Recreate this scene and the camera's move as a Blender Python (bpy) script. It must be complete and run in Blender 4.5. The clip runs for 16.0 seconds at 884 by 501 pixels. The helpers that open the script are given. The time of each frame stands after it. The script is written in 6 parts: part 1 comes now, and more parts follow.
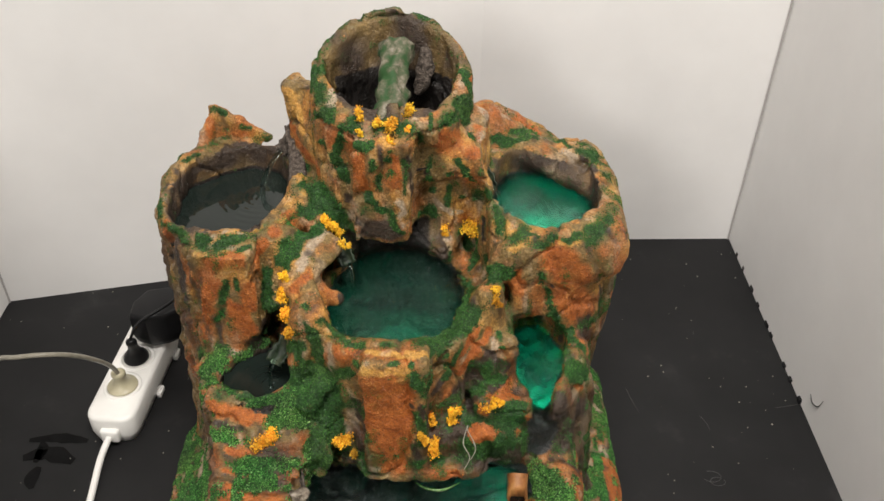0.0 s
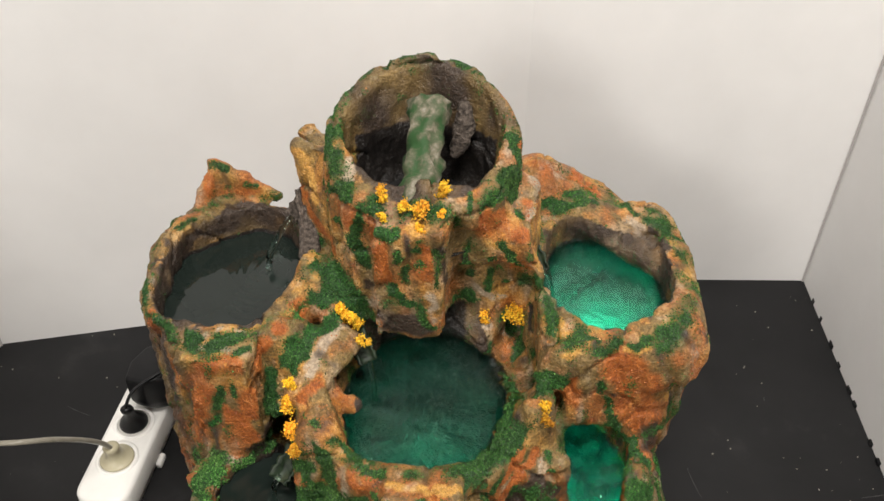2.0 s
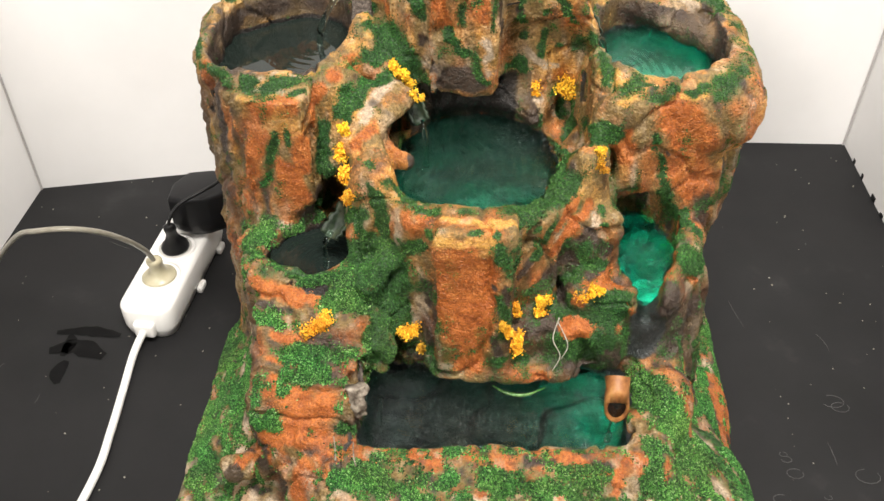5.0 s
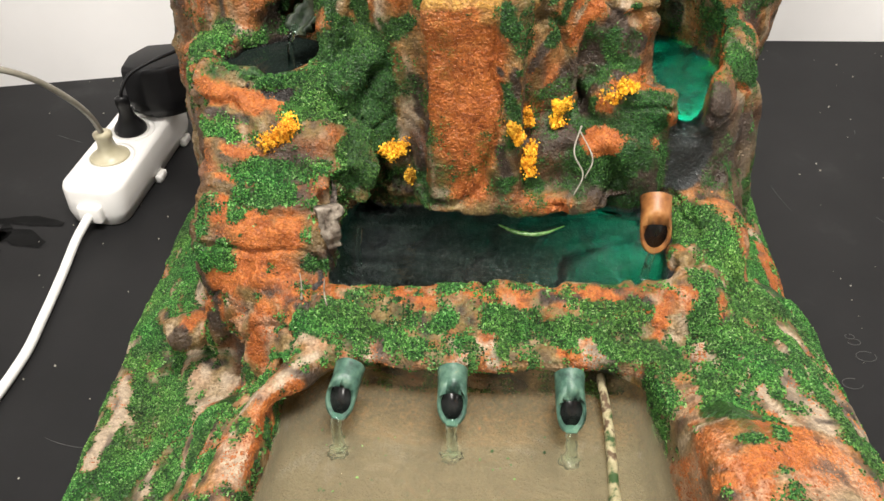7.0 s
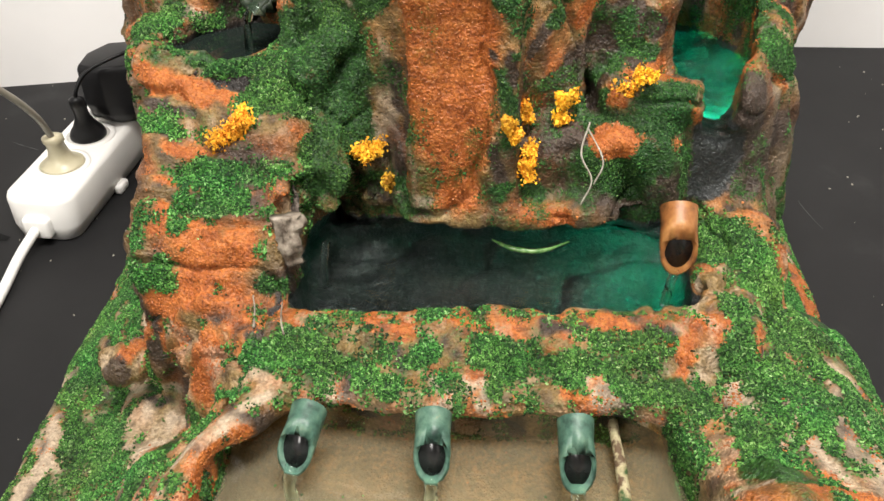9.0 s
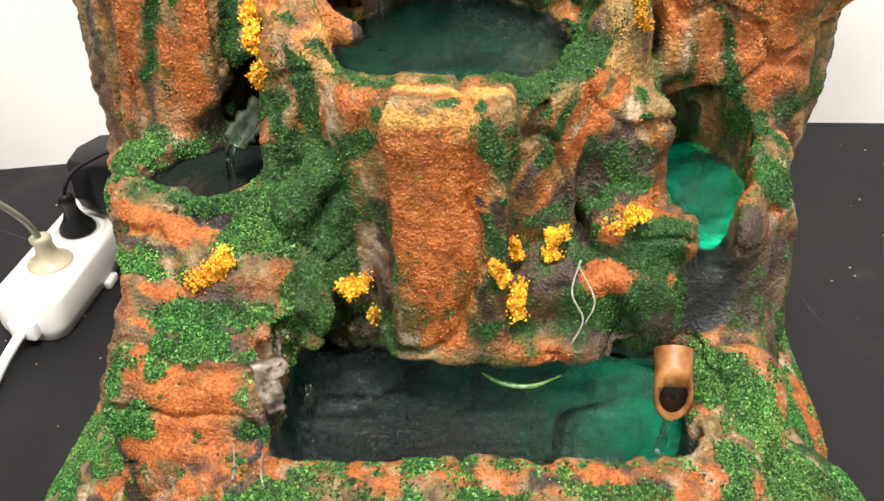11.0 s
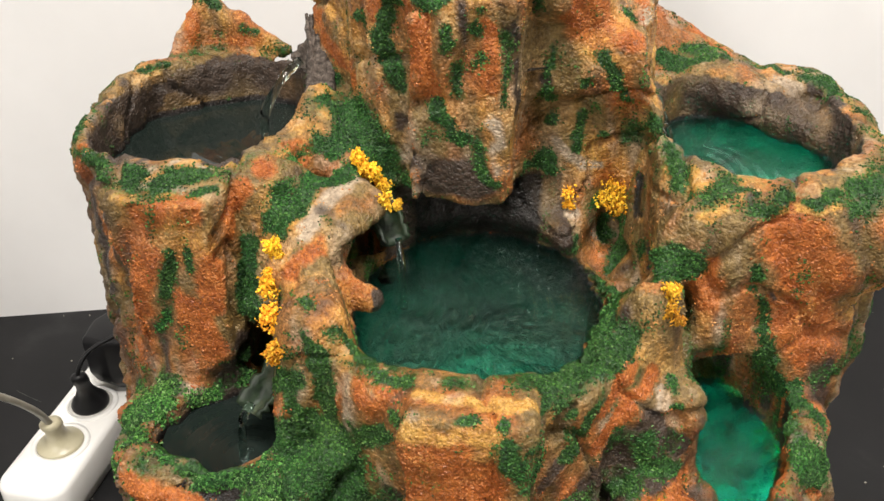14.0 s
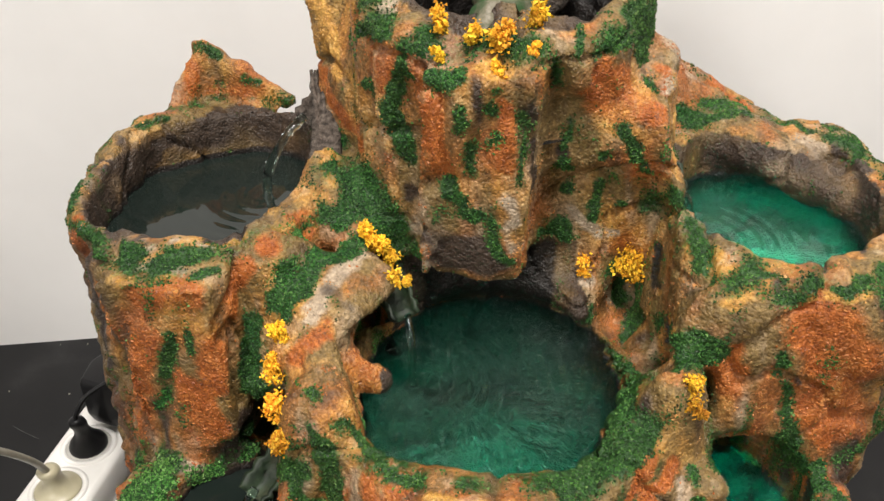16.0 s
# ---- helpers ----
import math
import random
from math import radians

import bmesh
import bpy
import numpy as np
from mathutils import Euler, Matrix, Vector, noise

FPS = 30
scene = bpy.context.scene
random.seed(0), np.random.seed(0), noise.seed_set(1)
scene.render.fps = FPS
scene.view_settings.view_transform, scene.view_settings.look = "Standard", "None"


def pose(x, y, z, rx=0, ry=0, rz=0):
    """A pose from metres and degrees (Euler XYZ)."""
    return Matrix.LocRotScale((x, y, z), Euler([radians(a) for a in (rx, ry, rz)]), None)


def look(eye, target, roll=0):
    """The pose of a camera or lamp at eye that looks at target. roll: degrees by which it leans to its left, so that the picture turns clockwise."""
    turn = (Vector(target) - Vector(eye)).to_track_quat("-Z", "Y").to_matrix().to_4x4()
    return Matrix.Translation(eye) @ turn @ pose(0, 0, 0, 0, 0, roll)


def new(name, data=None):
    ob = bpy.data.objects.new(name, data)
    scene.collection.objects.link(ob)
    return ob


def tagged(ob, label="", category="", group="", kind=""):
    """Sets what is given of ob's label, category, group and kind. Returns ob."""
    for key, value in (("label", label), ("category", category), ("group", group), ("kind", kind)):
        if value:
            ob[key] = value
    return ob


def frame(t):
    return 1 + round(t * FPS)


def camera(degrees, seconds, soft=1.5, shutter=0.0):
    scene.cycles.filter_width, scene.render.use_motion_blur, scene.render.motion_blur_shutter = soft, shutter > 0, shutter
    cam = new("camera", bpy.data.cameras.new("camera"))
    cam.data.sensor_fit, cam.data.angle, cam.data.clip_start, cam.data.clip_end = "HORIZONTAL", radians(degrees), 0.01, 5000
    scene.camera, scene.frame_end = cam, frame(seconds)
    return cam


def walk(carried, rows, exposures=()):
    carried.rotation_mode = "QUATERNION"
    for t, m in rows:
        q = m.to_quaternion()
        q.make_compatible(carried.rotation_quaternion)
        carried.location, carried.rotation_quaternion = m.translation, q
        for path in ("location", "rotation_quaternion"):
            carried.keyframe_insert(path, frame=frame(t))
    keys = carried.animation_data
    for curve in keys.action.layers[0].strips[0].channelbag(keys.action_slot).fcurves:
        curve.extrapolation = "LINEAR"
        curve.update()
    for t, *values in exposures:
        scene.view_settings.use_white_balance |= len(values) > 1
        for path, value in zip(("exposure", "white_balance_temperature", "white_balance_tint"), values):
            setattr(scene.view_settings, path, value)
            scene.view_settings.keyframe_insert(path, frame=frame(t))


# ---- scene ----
cam = camera(53.40, 16.0)
ROWS = [
    (0, 0.0020, 0.0023, 0.8149, 51.90, -0.88, 0.09),
    (0.5, -0.0027, 0.0658, 0.8153, 51.27, -0.71, 0.93),
    (1, -0.0031, 0.1192, 0.8299, 50.95, -0.59, 1.64),
    (1.5, -0.0006, 0.1494, 0.8266, 50.25, -0.46, 1.93),
    (2, -0.0031, 0.1766, 0.8094, 49.43, -0.20, 2.42),
    (2.5, -0.0096, 0.1790, 0.7822, 48.61, -0.15, 3.09),
    (3, -0.0139, 0.1560, 0.7558, 48.22, -0.36, 3.57),
    (3.5, -0.0238, 0.1229, 0.7183, 48.10, -0.25, 3.56),
    (4, -0.0292, 0.0917, 0.6991, 48.17, -0.37, 3.76),
    (6.5, -0.0184, 0.0540, 0.5536, 50.31, 0.42, 3.39),
    (7, -0.0204, 0.0676, 0.4772, 50.89, 0.36, 3.48),
    (7.5, -0.0202, 0.0818, 0.4309, 51.16, 0.39, 3.60),
    (8, -0.0166, 0.0930, 0.4192, 51.54, 0.62, 3.61),
    (8.5, -0.0108, 0.1131, 0.4163, 51.98, 0.55, 3.64),
    (9, -0.0142, 0.1323, 0.4226, 52.36, 0.20, 3.81),
    (11.5, -0.0070, 0.1919, 0.4701, 54.76, 0.61, 3.99),
    (12, -0.0107, 0.2104, 0.4835, 55.34, 0.31, 4.63),
    (12.5, -0.0143, 0.2232, 0.5023, 56.01, 0.21, 5.18),
    (13, -0.0142, 0.2319, 0.5209, 56.77, 0.04, 5.55),
    (13.5, -0.0166, 0.2421, 0.5355, 57.32, 0.11, 5.89),
    (14, -0.0140, 0.2525, 0.5422, 57.52, -0.04, 5.97),
    (14.5, -0.0153, 0.2694, 0.5486, 57.06, -0.39, 6.05),
    (15, -0.0211, 0.2879, 0.5597, 56.26, -0.74, 6.15),
    (15.5, -0.0273, 0.2947, 0.5665, 56.09, -0.67, 6.17),
    (16, -0.0243, 0.2919, 0.5714, 56.40, -0.23, 6.00),
]
walk(cam, [(t, pose(x, y, z, rx, ry, rz)) for t, x, y, z, rx, ry, rz in ROWS],
     [(0.0, -0.47), (0.5, -0.36), (1.5, -0.47), (2.5, -0.27), (3.0, -0.10), (4.0, 0.15), (6.5, 0.31), (7.5, 0.17), (9.0, 0.25), (11.5, 0.47), (12.5, 0.33), (13.0, 0.18), (14.0, -0.06), (14.5, 0.02), (15.5, -0.16), (16.0, -0.20)])

# ---- world and lamps ----
world = bpy.data.worlds.new("room_air")
scene.world = world
world.use_nodes = True
world.node_tree.nodes["Background"].inputs[0].default_value = (1.0, 0.96, 0.92, 1)
world.node_tree.nodes["Background"].inputs[1].default_value = 0.045


def area_lamp(name, eye, target, sx, sy, watts, colour):
    d = bpy.data.lights.new(name, "AREA")
    d.shape, d.size, d.size_y, d.energy, d.color = "RECTANGLE", sx, sy, watts, colour
    ob = new(name, d)
    ob.matrix_world = look(eye, target)
    return ob


area_lamp("ceiling_lamp", (0.12, 0.16, 1.9), (0.00, 0.60, 0.0), 0.6, 0.6, 58, (1.0, 0.95, 0.89))
area_lamp("room_lamp", (-0.75, -1.30, 1.5), (0.0, 0.7, 0.3), 0.45, 0.45, 26, (1.0, 0.95, 0.89))


def led(name, x, y, z, watts, colour, aim=(0.0, 0.0, -1.0)):
    """A small lamp under water, shining down on the bed."""
    d = bpy.data.lights.new(name, "SPOT")
    d.energy, d.color, d.shadow_soft_size, d.spot_size, d.spot_blend = watts, colour, 0.004, radians(165), 0.6
    ob = new(name, d)
    ob.matrix_world = look((x, y, z), (x + aim[0], y + aim[1], z + aim[2]))
    return ob


LED = (0.0, 1.0, 0.50)
led("led_lamp", 0.105, 0.685, 0.318, 0.85, LED, (0.02, 0.2, -1.0))
led("led_lamp", -0.028, 0.590, 0.266, 0.27, LED, (-0.1, 0.2, -1.0))
led("led_lamp", 0.104, 0.590, 0.187, 0.36, LED, (0.1, 0.6, -1.0))
led("led_lamp", 0.076, 0.508, 0.128, 0.12, LED, (-0.5, 0.2, -1.0))
led("led_lamp", 0.075, 0.395, 0.084, 0.006, LED, (-0.1, 0.4, -1.0))

# ---- materials ----
def nodes_of(name):
    m = bpy.data.materials.new(name)
    m.use_nodes = True
    nt = m.node_tree
    return m, nt, nt.nodes["Principled BSDF"]


def add(nt, kind, **sets):
    n = nt.nodes.new(kind)
    for k, v in sets.items():
        n.inputs[k].default_value = v
    return n


def noise_node(nt, scale, detail=4.0, rough=0.6):
    co = nt.nodes.new("ShaderNodeTexCoord")
    n = add(nt, "ShaderNodeTexNoise", Scale=scale, Detail=detail, Roughness=rough)
    nt.links.new(co.outputs["Object"], n.inputs["Vector"])
    return n


def ramp(nt, source, stops):
    r = nt.nodes.new("ShaderNodeValToRGB")
    e = r.color_ramp.elements
    while len(e) < len(stops):
        e.new(0.5)
    for el, (p, c) in zip(e, stops):
        el.position, el.color = p, (*c, 1)
    nt.links.new(source, r.inputs[0])
    return r


def mix(nt, fac, a, b):
    m = nt.nodes.new("ShaderNodeMix")
    m.data_type = "RGBA"
    nt.links.new(fac, m.inputs[0])
    nt.links.new(a, m.inputs[6])
    nt.links.new(b, m.inputs[7])
    return m.outputs[2]


def maths(nt, op, a, b, clamp=False):
    m = nt.nodes.new("ShaderNodeMath")
    m.operation, m.use_clamp = op, clamp
    for k, v in enumerate((a, b)):
        if isinstance(v, (int, float)):
            m.inputs[k].default_value = v
        else:
            nt.links.new(v, m.inputs[k])
    return m.outputs[0]


def bump(nt, bsdf, height, strength, distance):
    b = add(nt, "ShaderNodeBump", Strength=strength, Distance=distance)
    nt.links.new(height, b.inputs["Height"])
    nt.links.new(b.outputs[0], bsdf.inputs["Normal"])
    return b


def simple(name, stops, scale, rough=0.5, metal=0.0, bumped=0.0, dist=0.001, detail=4.0):
    m, nt, p = nodes_of(name)
    n = noise_node(nt, scale, detail)
    r = ramp(nt, n.outputs["Fac"], stops)
    nt.links.new(r.outputs[0], p.inputs["Base Color"])
    p.inputs["Roughness"].default_value, p.inputs["Metallic"].default_value = rough, metal
    if bumped:
        bump(nt, p, n.outputs["Fac"], bumped, dist)
    return m


def rockwork(name="painted_rockwork", loose=False):
    """Painted paper pulp: umber ground, orange dry-brush, gold, pale plaster, dark stain and painted shade, green
    flock.
    """
    m, nt, p = nodes_of(name)
    L = nt.links
    big, mid, fine = noise_node(nt, 28, 4), noise_node(nt, 110, 4), noise_node(nt, 420, 3)
    mixed = maths(nt, "ADD", maths(nt, "MULTIPLY", mid.outputs["Fac"], 0.35), maths(nt, "MULTIPLY", fine.outputs["Fac"], 0.35))
    mixed = maths(nt, "ADD", mixed, 0.15)
    ground = ramp(nt, mixed, [(0.28, (0.046, 0.028, 0.010)), (0.46, (0.175, 0.110, 0.036)), (0.70, (0.40, 0.275, 0.110))]).outputs[0]
    orange = ramp(nt, mixed, [(0.28, (0.060, 0.017, 0.004)), (0.45, (0.335, 0.088, 0.016)), (0.70, (0.66, 0.225, 0.048))]).outputs[0]
    gold = ramp(nt, mixed, [(0.3, (0.27, 0.115, 0.022)), (0.5, (0.53, 0.275, 0.058)), (0.7, (0.78, 0.49, 0.14))]).outputs[0]
    pale = ramp(nt, mixed, [(0.3, (0.27, 0.200, 0.135)), (0.7, (0.60, 0.475, 0.335))]).outputs[0]
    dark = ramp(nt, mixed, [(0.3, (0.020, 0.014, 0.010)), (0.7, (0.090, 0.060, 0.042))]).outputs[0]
    green = ramp(nt, fine.outputs["Fac"], [(0.3, (0.005, 0.024, 0.004)), (0.55, (0.018, 0.070, 0.010)), (0.8, (0.055, 0.14, 0.024))]).outputs[0]
    jag = maths(nt, "SUBTRACT", maths(nt, "ADD", maths(nt, "MULTIPLY", mid.outputs["Fac"], 0.6), maths(nt, "MULTIPLY", fine.outputs["Fac"], 0.8)), 0.70)
    jag = maths(nt, "ADD", jag, maths(nt, "MULTIPLY", maths(nt, "SUBTRACT", big.outputs["Fac"], 0.5), 0.4))
    soft = maths(nt, "MULTIPLY", jag, 0.55)
    col = ground
    for name, paint in (("orange", orange), ("gold", gold), ("pale", pale), ("dark", dark), ("moss", green)):
        a = nt.nodes.new("ShaderNodeAttribute")
        a.attribute_name = name
        edge, gain = (jag, 2.6) if name == "moss" else (soft, 1.9)
        f = maths(nt, "MULTIPLY", maths(nt, "SUBTRACT", maths(nt, "ADD", a.outputs["Fac"], edge), 0.27), gain, True)
        col = mix(nt, f, col, paint)
    for name, paint in (("bed", (0.030, 0.034, 0.034)), ("cream", (0.19, 0.162, 0.10)), ("hollow_black", (0.004, 0.004, 0.004))):
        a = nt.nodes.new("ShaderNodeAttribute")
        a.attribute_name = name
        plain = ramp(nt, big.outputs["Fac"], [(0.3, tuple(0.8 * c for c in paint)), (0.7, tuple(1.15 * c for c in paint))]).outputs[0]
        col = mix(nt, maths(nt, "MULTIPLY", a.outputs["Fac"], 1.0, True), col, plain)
    sand = noise_node(nt, 260, 4, 0.7)
    speck = maths(nt, "ADD", maths(nt, "MULTIPLY", fine.outputs["Fac"], 0.6), maths(nt, "MULTIPLY", sand.outputs["Fac"], 0.9))
    speck = maths(nt, "ADD", speck, 0.22)
    co = nt.nodes.new("ShaderNodeTexCoord")
    peb = add(nt, "ShaderNodeTexVoronoi", Scale=640.0, Randomness=1.0)
    L.new(co.outputs["Object"], peb.inputs["Vector"])
    speck = maths(nt, "MULTIPLY", speck, maths(nt, "SUBTRACT", 1.20, maths(nt, "MULTIPLY", peb.outputs["Distance"], 0.42)))
    if loose:
        geo = nt.nodes.new("ShaderNodeNewGeometry")
        speck = maths(nt, "MULTIPLY", speck, maths(nt, "ADD", maths(nt, "MULTIPLY", geo.outputs["Random Per Island"], 0.45), 0.72))
    hsv = nt.nodes.new("ShaderNodeHueSaturation")
    L.new(speck, hsv.inputs["Value"])
    L.new(col, hsv.inputs["Color"])
    L.new(hsv.outputs[0], p.inputs["Base Color"])
    r = nt.nodes.new("ShaderNodeMapRange")
    r.inputs["To Min"].default_value, r.inputs["To Max"].default_value = 0.68, 0.24
    L.new(big.outputs["Fac"], r.inputs["Value"])
    L.new(r.outputs[0], p.inputs["Roughness"])
    h = maths(nt, "ADD", maths(nt, "MULTIPLY", sand.outputs["Fac"], 0.9), maths(nt, "MULTIPLY", mid.outputs["Fac"], 0.6))
    h = maths(nt, "SUBTRACT", h, maths(nt, "MULTIPLY", peb.outputs["Distance"], 0.28))
    squash = add(nt, "ShaderNodeMapping", Scale=(1.0, 1.0, 0.30))
    L.new(co.outputs["Object"], squash.inputs["Vector"])
    crease = noise_node(nt, 95, 5, 0.65)
    L.new(squash.outputs[0], crease.inputs["Vector"])
    h = maths(nt, "ADD", h, maths(nt, "MULTIPLY", crease.outputs["Fac"], 1.5))
    bump(nt, p, h, 1.0, 0.0021)
    return m


def water(name, tint, rough=0.03):
    m, nt, p = nodes_of(name)
    p.inputs["Base Color"].default_value = (*tint, 1)
    p.inputs["Transmission Weight"].default_value = 1.0
    p.inputs["IOR"].default_value, p.inputs["Roughness"].default_value = 1.33, rough
    n = noise_node(nt, 30, 1)
    bump(nt, p, n.outputs["Fac"], 0.07, 0.004)
    return m


def crumbs(name, stops, rough=0.8):
    """Colour that changes from grain to grain."""
    m, nt, p = nodes_of(name)
    g = nt.nodes.new("ShaderNodeNewGeometry")
    r = ramp(nt, g.outputs["Random Per Island"], stops)
    hsv = nt.nodes.new("ShaderNodeHueSaturation")
    tone, hue = noise_node(nt, 34, 3), noise_node(nt, 19, 2)
    nt.links.new(maths(nt, "ADD", maths(nt, "MULTIPLY", tone.outputs["Fac"], 2.2), -0.15), hsv.inputs["Value"])
    nt.links.new(maths(nt, "ADD", maths(nt, "MULTIPLY", hue.outputs["Fac"], -0.10), 0.55), hsv.inputs["Hue"])
    nt.links.new(r.outputs[0], hsv.inputs["Color"])
    nt.links.new(hsv.outputs[0], p.inputs["Base Color"])
    p.inputs["Roughness"].default_value = rough
    return m


ROCK = rockwork()
SAND = rockwork("coarse_sand", True)
WATER = water("clear_water", (0.80, 0.93, 0.88))
MURKY = water("murky_water", (0.36, 0.31, 0.20))
MURKY.node_tree.nodes["Principled BSDF"].inputs["Transmission Weight"].default_value = 0.72
DEEP = simple("dark_still_water", [(0.3, (0.010, 0.015, 0.013)), (0.7, (0.013, 0.019, 0.016))], 20, 0.03)
DEEP.node_tree.nodes["Principled BSDF"].inputs["IOR"].default_value = 1.40
MOSS = crumbs("moss_flock", [(0.0, (0.004, 0.022, 0.003)), (0.35, (0.014, 0.072, 0.009)), (0.7, (0.054, 0.190, 0.026)), (0.92, (0.125, 0.310, 0.060)), (1.0, (0.26, 0.42, 0.16))])
MOSSPAINT = crumbs("brushed_moss", [(0.0, (0.005, 0.028, 0.004)), (0.55, (0.019, 0.082, 0.010)), (0.9, (0.05, 0.155, 0.024)), (1.0, (0.12, 0.22, 0.06))])
def grit():
    """Painted sand: orange to gold, a little different from grain to grain."""
    m, nt, p = nodes_of("orange_grain")
    mid = noise_node(nt, 60, 3)
    a = nt.nodes.new("ShaderNodeAttribute")
    a.attribute_name = "gold"
    o = ramp(nt, mid.outputs["Fac"], [(0.30, (0.123, 0.0344, 0.00985)), (0.46, (0.344, 0.0903, 0.018)), (0.74, (0.559, 0.197, 0.0451))]).outputs[0]
    g = ramp(nt, mid.outputs["Fac"], [(0.3, (0.34, 0.150, 0.040)), (0.7, (0.70, 0.43, 0.15))]).outputs[0]
    c = mix(nt, maths(nt, "MULTIPLY", a.outputs["Fac"], 1.2, True), o, g)
    geo = nt.nodes.new("ShaderNodeNewGeometry")
    hsv = nt.nodes.new("ShaderNodeHueSaturation")
    v = maths(nt, "ADD", maths(nt, "MULTIPLY", geo.outputs["Random Per Island"], 0.36), 0.78)
    nt.links.new(v, hsv.inputs["Value"])
    nt.links.new(c, hsv.inputs["Color"])
    nt.links.new(hsv.outputs[0], p.inputs["Base Color"])
    p.inputs["Roughness"].default_value = 0.52
    return m


GRAIN = grit()
BLOOM = crumbs("yellow_bloom", [(0.0, (0.62, 0.25, 0.01)), (0.5, (0.86, 0.42, 0.015)), (1.0, (0.95, 0.60, 0.05))])
STALK = simple("dry_stalk", [(0.3, (0.10, 0.07, 0.03)), (0.7, (0.25, 0.2, 0.1))], 200)
BOARD = simple("white_board", [(0.3, (0.76, 0.75, 0.74)), (0.7, (0.82, 0.81, 0.80))], 6, 0.7)
BLACK = simple("black_table_paint", [(0.35, (0.0055, 0.0055, 0.0060)), (0.6, (0.0092, 0.0092, 0.0097)), (0.8, (0.030, 0.030, 0.030))], 9, 0.6, bumped=0.15, detail=8)
BLACK.node_tree.nodes["Principled BSDF"].inputs["Specular IOR Level"].default_value = 0.30
CORNER_LINE = simple("grey_corner_line", [(0.3, (0.36, 0.34, 0.33)), (0.7, (0.46, 0.44, 0.43))], 12, 0.8)
PLASTER = simple("room_plaster", [(0.3, (0.26, 0.25, 0.23)), (0.7, (0.31, 0.30, 0.28))], 3, 0.9)
WHITE = simple("white_plastic", [(0.3, (0.78, 0.77, 0.74)), (0.7, (0.84, 0.83, 0.80))], 30, 0.35)
JET = simple("black_plastic", [(0.3, (0.006, 0.006, 0.0065)), (0.7, (0.010, 0.010, 0.011))], 60, 0.42)
JET.node_tree.nodes["Principled BSDF"].inputs["Specular IOR Level"].default_value = 0.25
CREAM = simple("cream_plastic", [(0.3, (0.40, 0.36, 0.24)), (0.7, (0.48, 0.44, 0.31))], 60, 0.35)
CABLE = simple("clear_grey_cable", [(0.3, (0.20, 0.185, 0.145)), (0.7, (0.30, 0.28, 0.23))], 90, 0.3)
GREENPIPE = simple("verdigris_pipe", [(0.34, (0.012, 0.035, 0.025)), (0.50, (0.055, 0.125, 0.09)), (0.66, (0.11, 0.20, 0.14)), (0.78, (0.22, 0.22, 0.15))], 120, 0.45, bumped=0.6)
BROWNPIPE = simple("orange_pipe", [(0.32, (0.07, 0.030, 0.010)), (0.5, (0.26, 0.10, 0.028)), (0.75, (0.46, 0.22, 0.07))], 90, 0.45, bumped=0.6)
DARKFILL = simple("dark_fill", [(0.3, (0.012, 0.012, 0.012)), (0.7, (0.03, 0.03, 0.03))], 100, 0.25)
STICK = simple("bleached_stick", [(0.42, (0.03, 0.07, 0.015)), (0.47, (0.26, 0.23, 0.12)), (0.54, (0.42, 0.37, 0.22)), (0.60, (0.10, 0.06, 0.03))], 75, 0.7, bumped=0.5)
GREENBARK = simple("mossy_bark", [(0.36, (0.004, 0.010, 0.004)), (0.52, (0.013, 0.028, 0.010)), (0.75, (0.07, 0.065, 0.04))], 90, 0.6, bumped=0.6, dist=0.002)
GREYBARK = simple("grey_bark", [(0.35, (0.030, 0.022, 0.017)), (0.52, (0.10, 0.078, 0.062)), (0.75, (0.22, 0.18, 0.15))], 300, 0.85, bumped=1.0, dist=0.005)
MOSSBARK = simple("moss_streaked_bark", [(0.40, (0.018, 0.065, 0.014)), (0.52, (0.075, 0.085, 0.045)), (0.60, (0.16, 0.145, 0.10)), (0.74, (0.34, 0.31, 0.26))], 85, 0.75, bumped=0.6, dist=0.002)
PALEBARK = simple("pale_bark", [(0.35, (0.07, 0.05, 0.035)), (0.55, (0.27, 0.23, 0.18)), (0.75, (0.48, 0.43, 0.36))], 130, 0.75, bumped=0.5, dist=0.002)
PALEROOT = simple("pale_fibre", [(0.3, (0.22, 0.20, 0.16)), (0.7, (0.42, 0.40, 0.34))], 200, 0.7)
SHADEWHITE = simple("shaded_white_plastic", [(0.3, (0.50, 0.49, 0.46)), (0.7, (0.58, 0.57, 0.53))], 60, 0.4)
EDGELIGHT = simple("pale_green_edge", [(0.35, (0.03, 0.12, 0.02)), (0.65, (0.20, 0.34, 0.12))], 300, 0.25)
DAMP = simple("damp_stain", [(0.35, (0.0022, 0.0022, 0.0023)), (0.7, (0.0050, 0.0050, 0.0051))], 60, 0.55)
DAMP.node_tree.nodes["Principled BSDF"].inputs["Specular IOR Level"].default_value = 0.10
SMEAR = simple("dried_smear", [(0.3, (0.03, 0.03, 0.03)), (0.7, (0.11, 0.11, 0.11))], 90, 0.7)

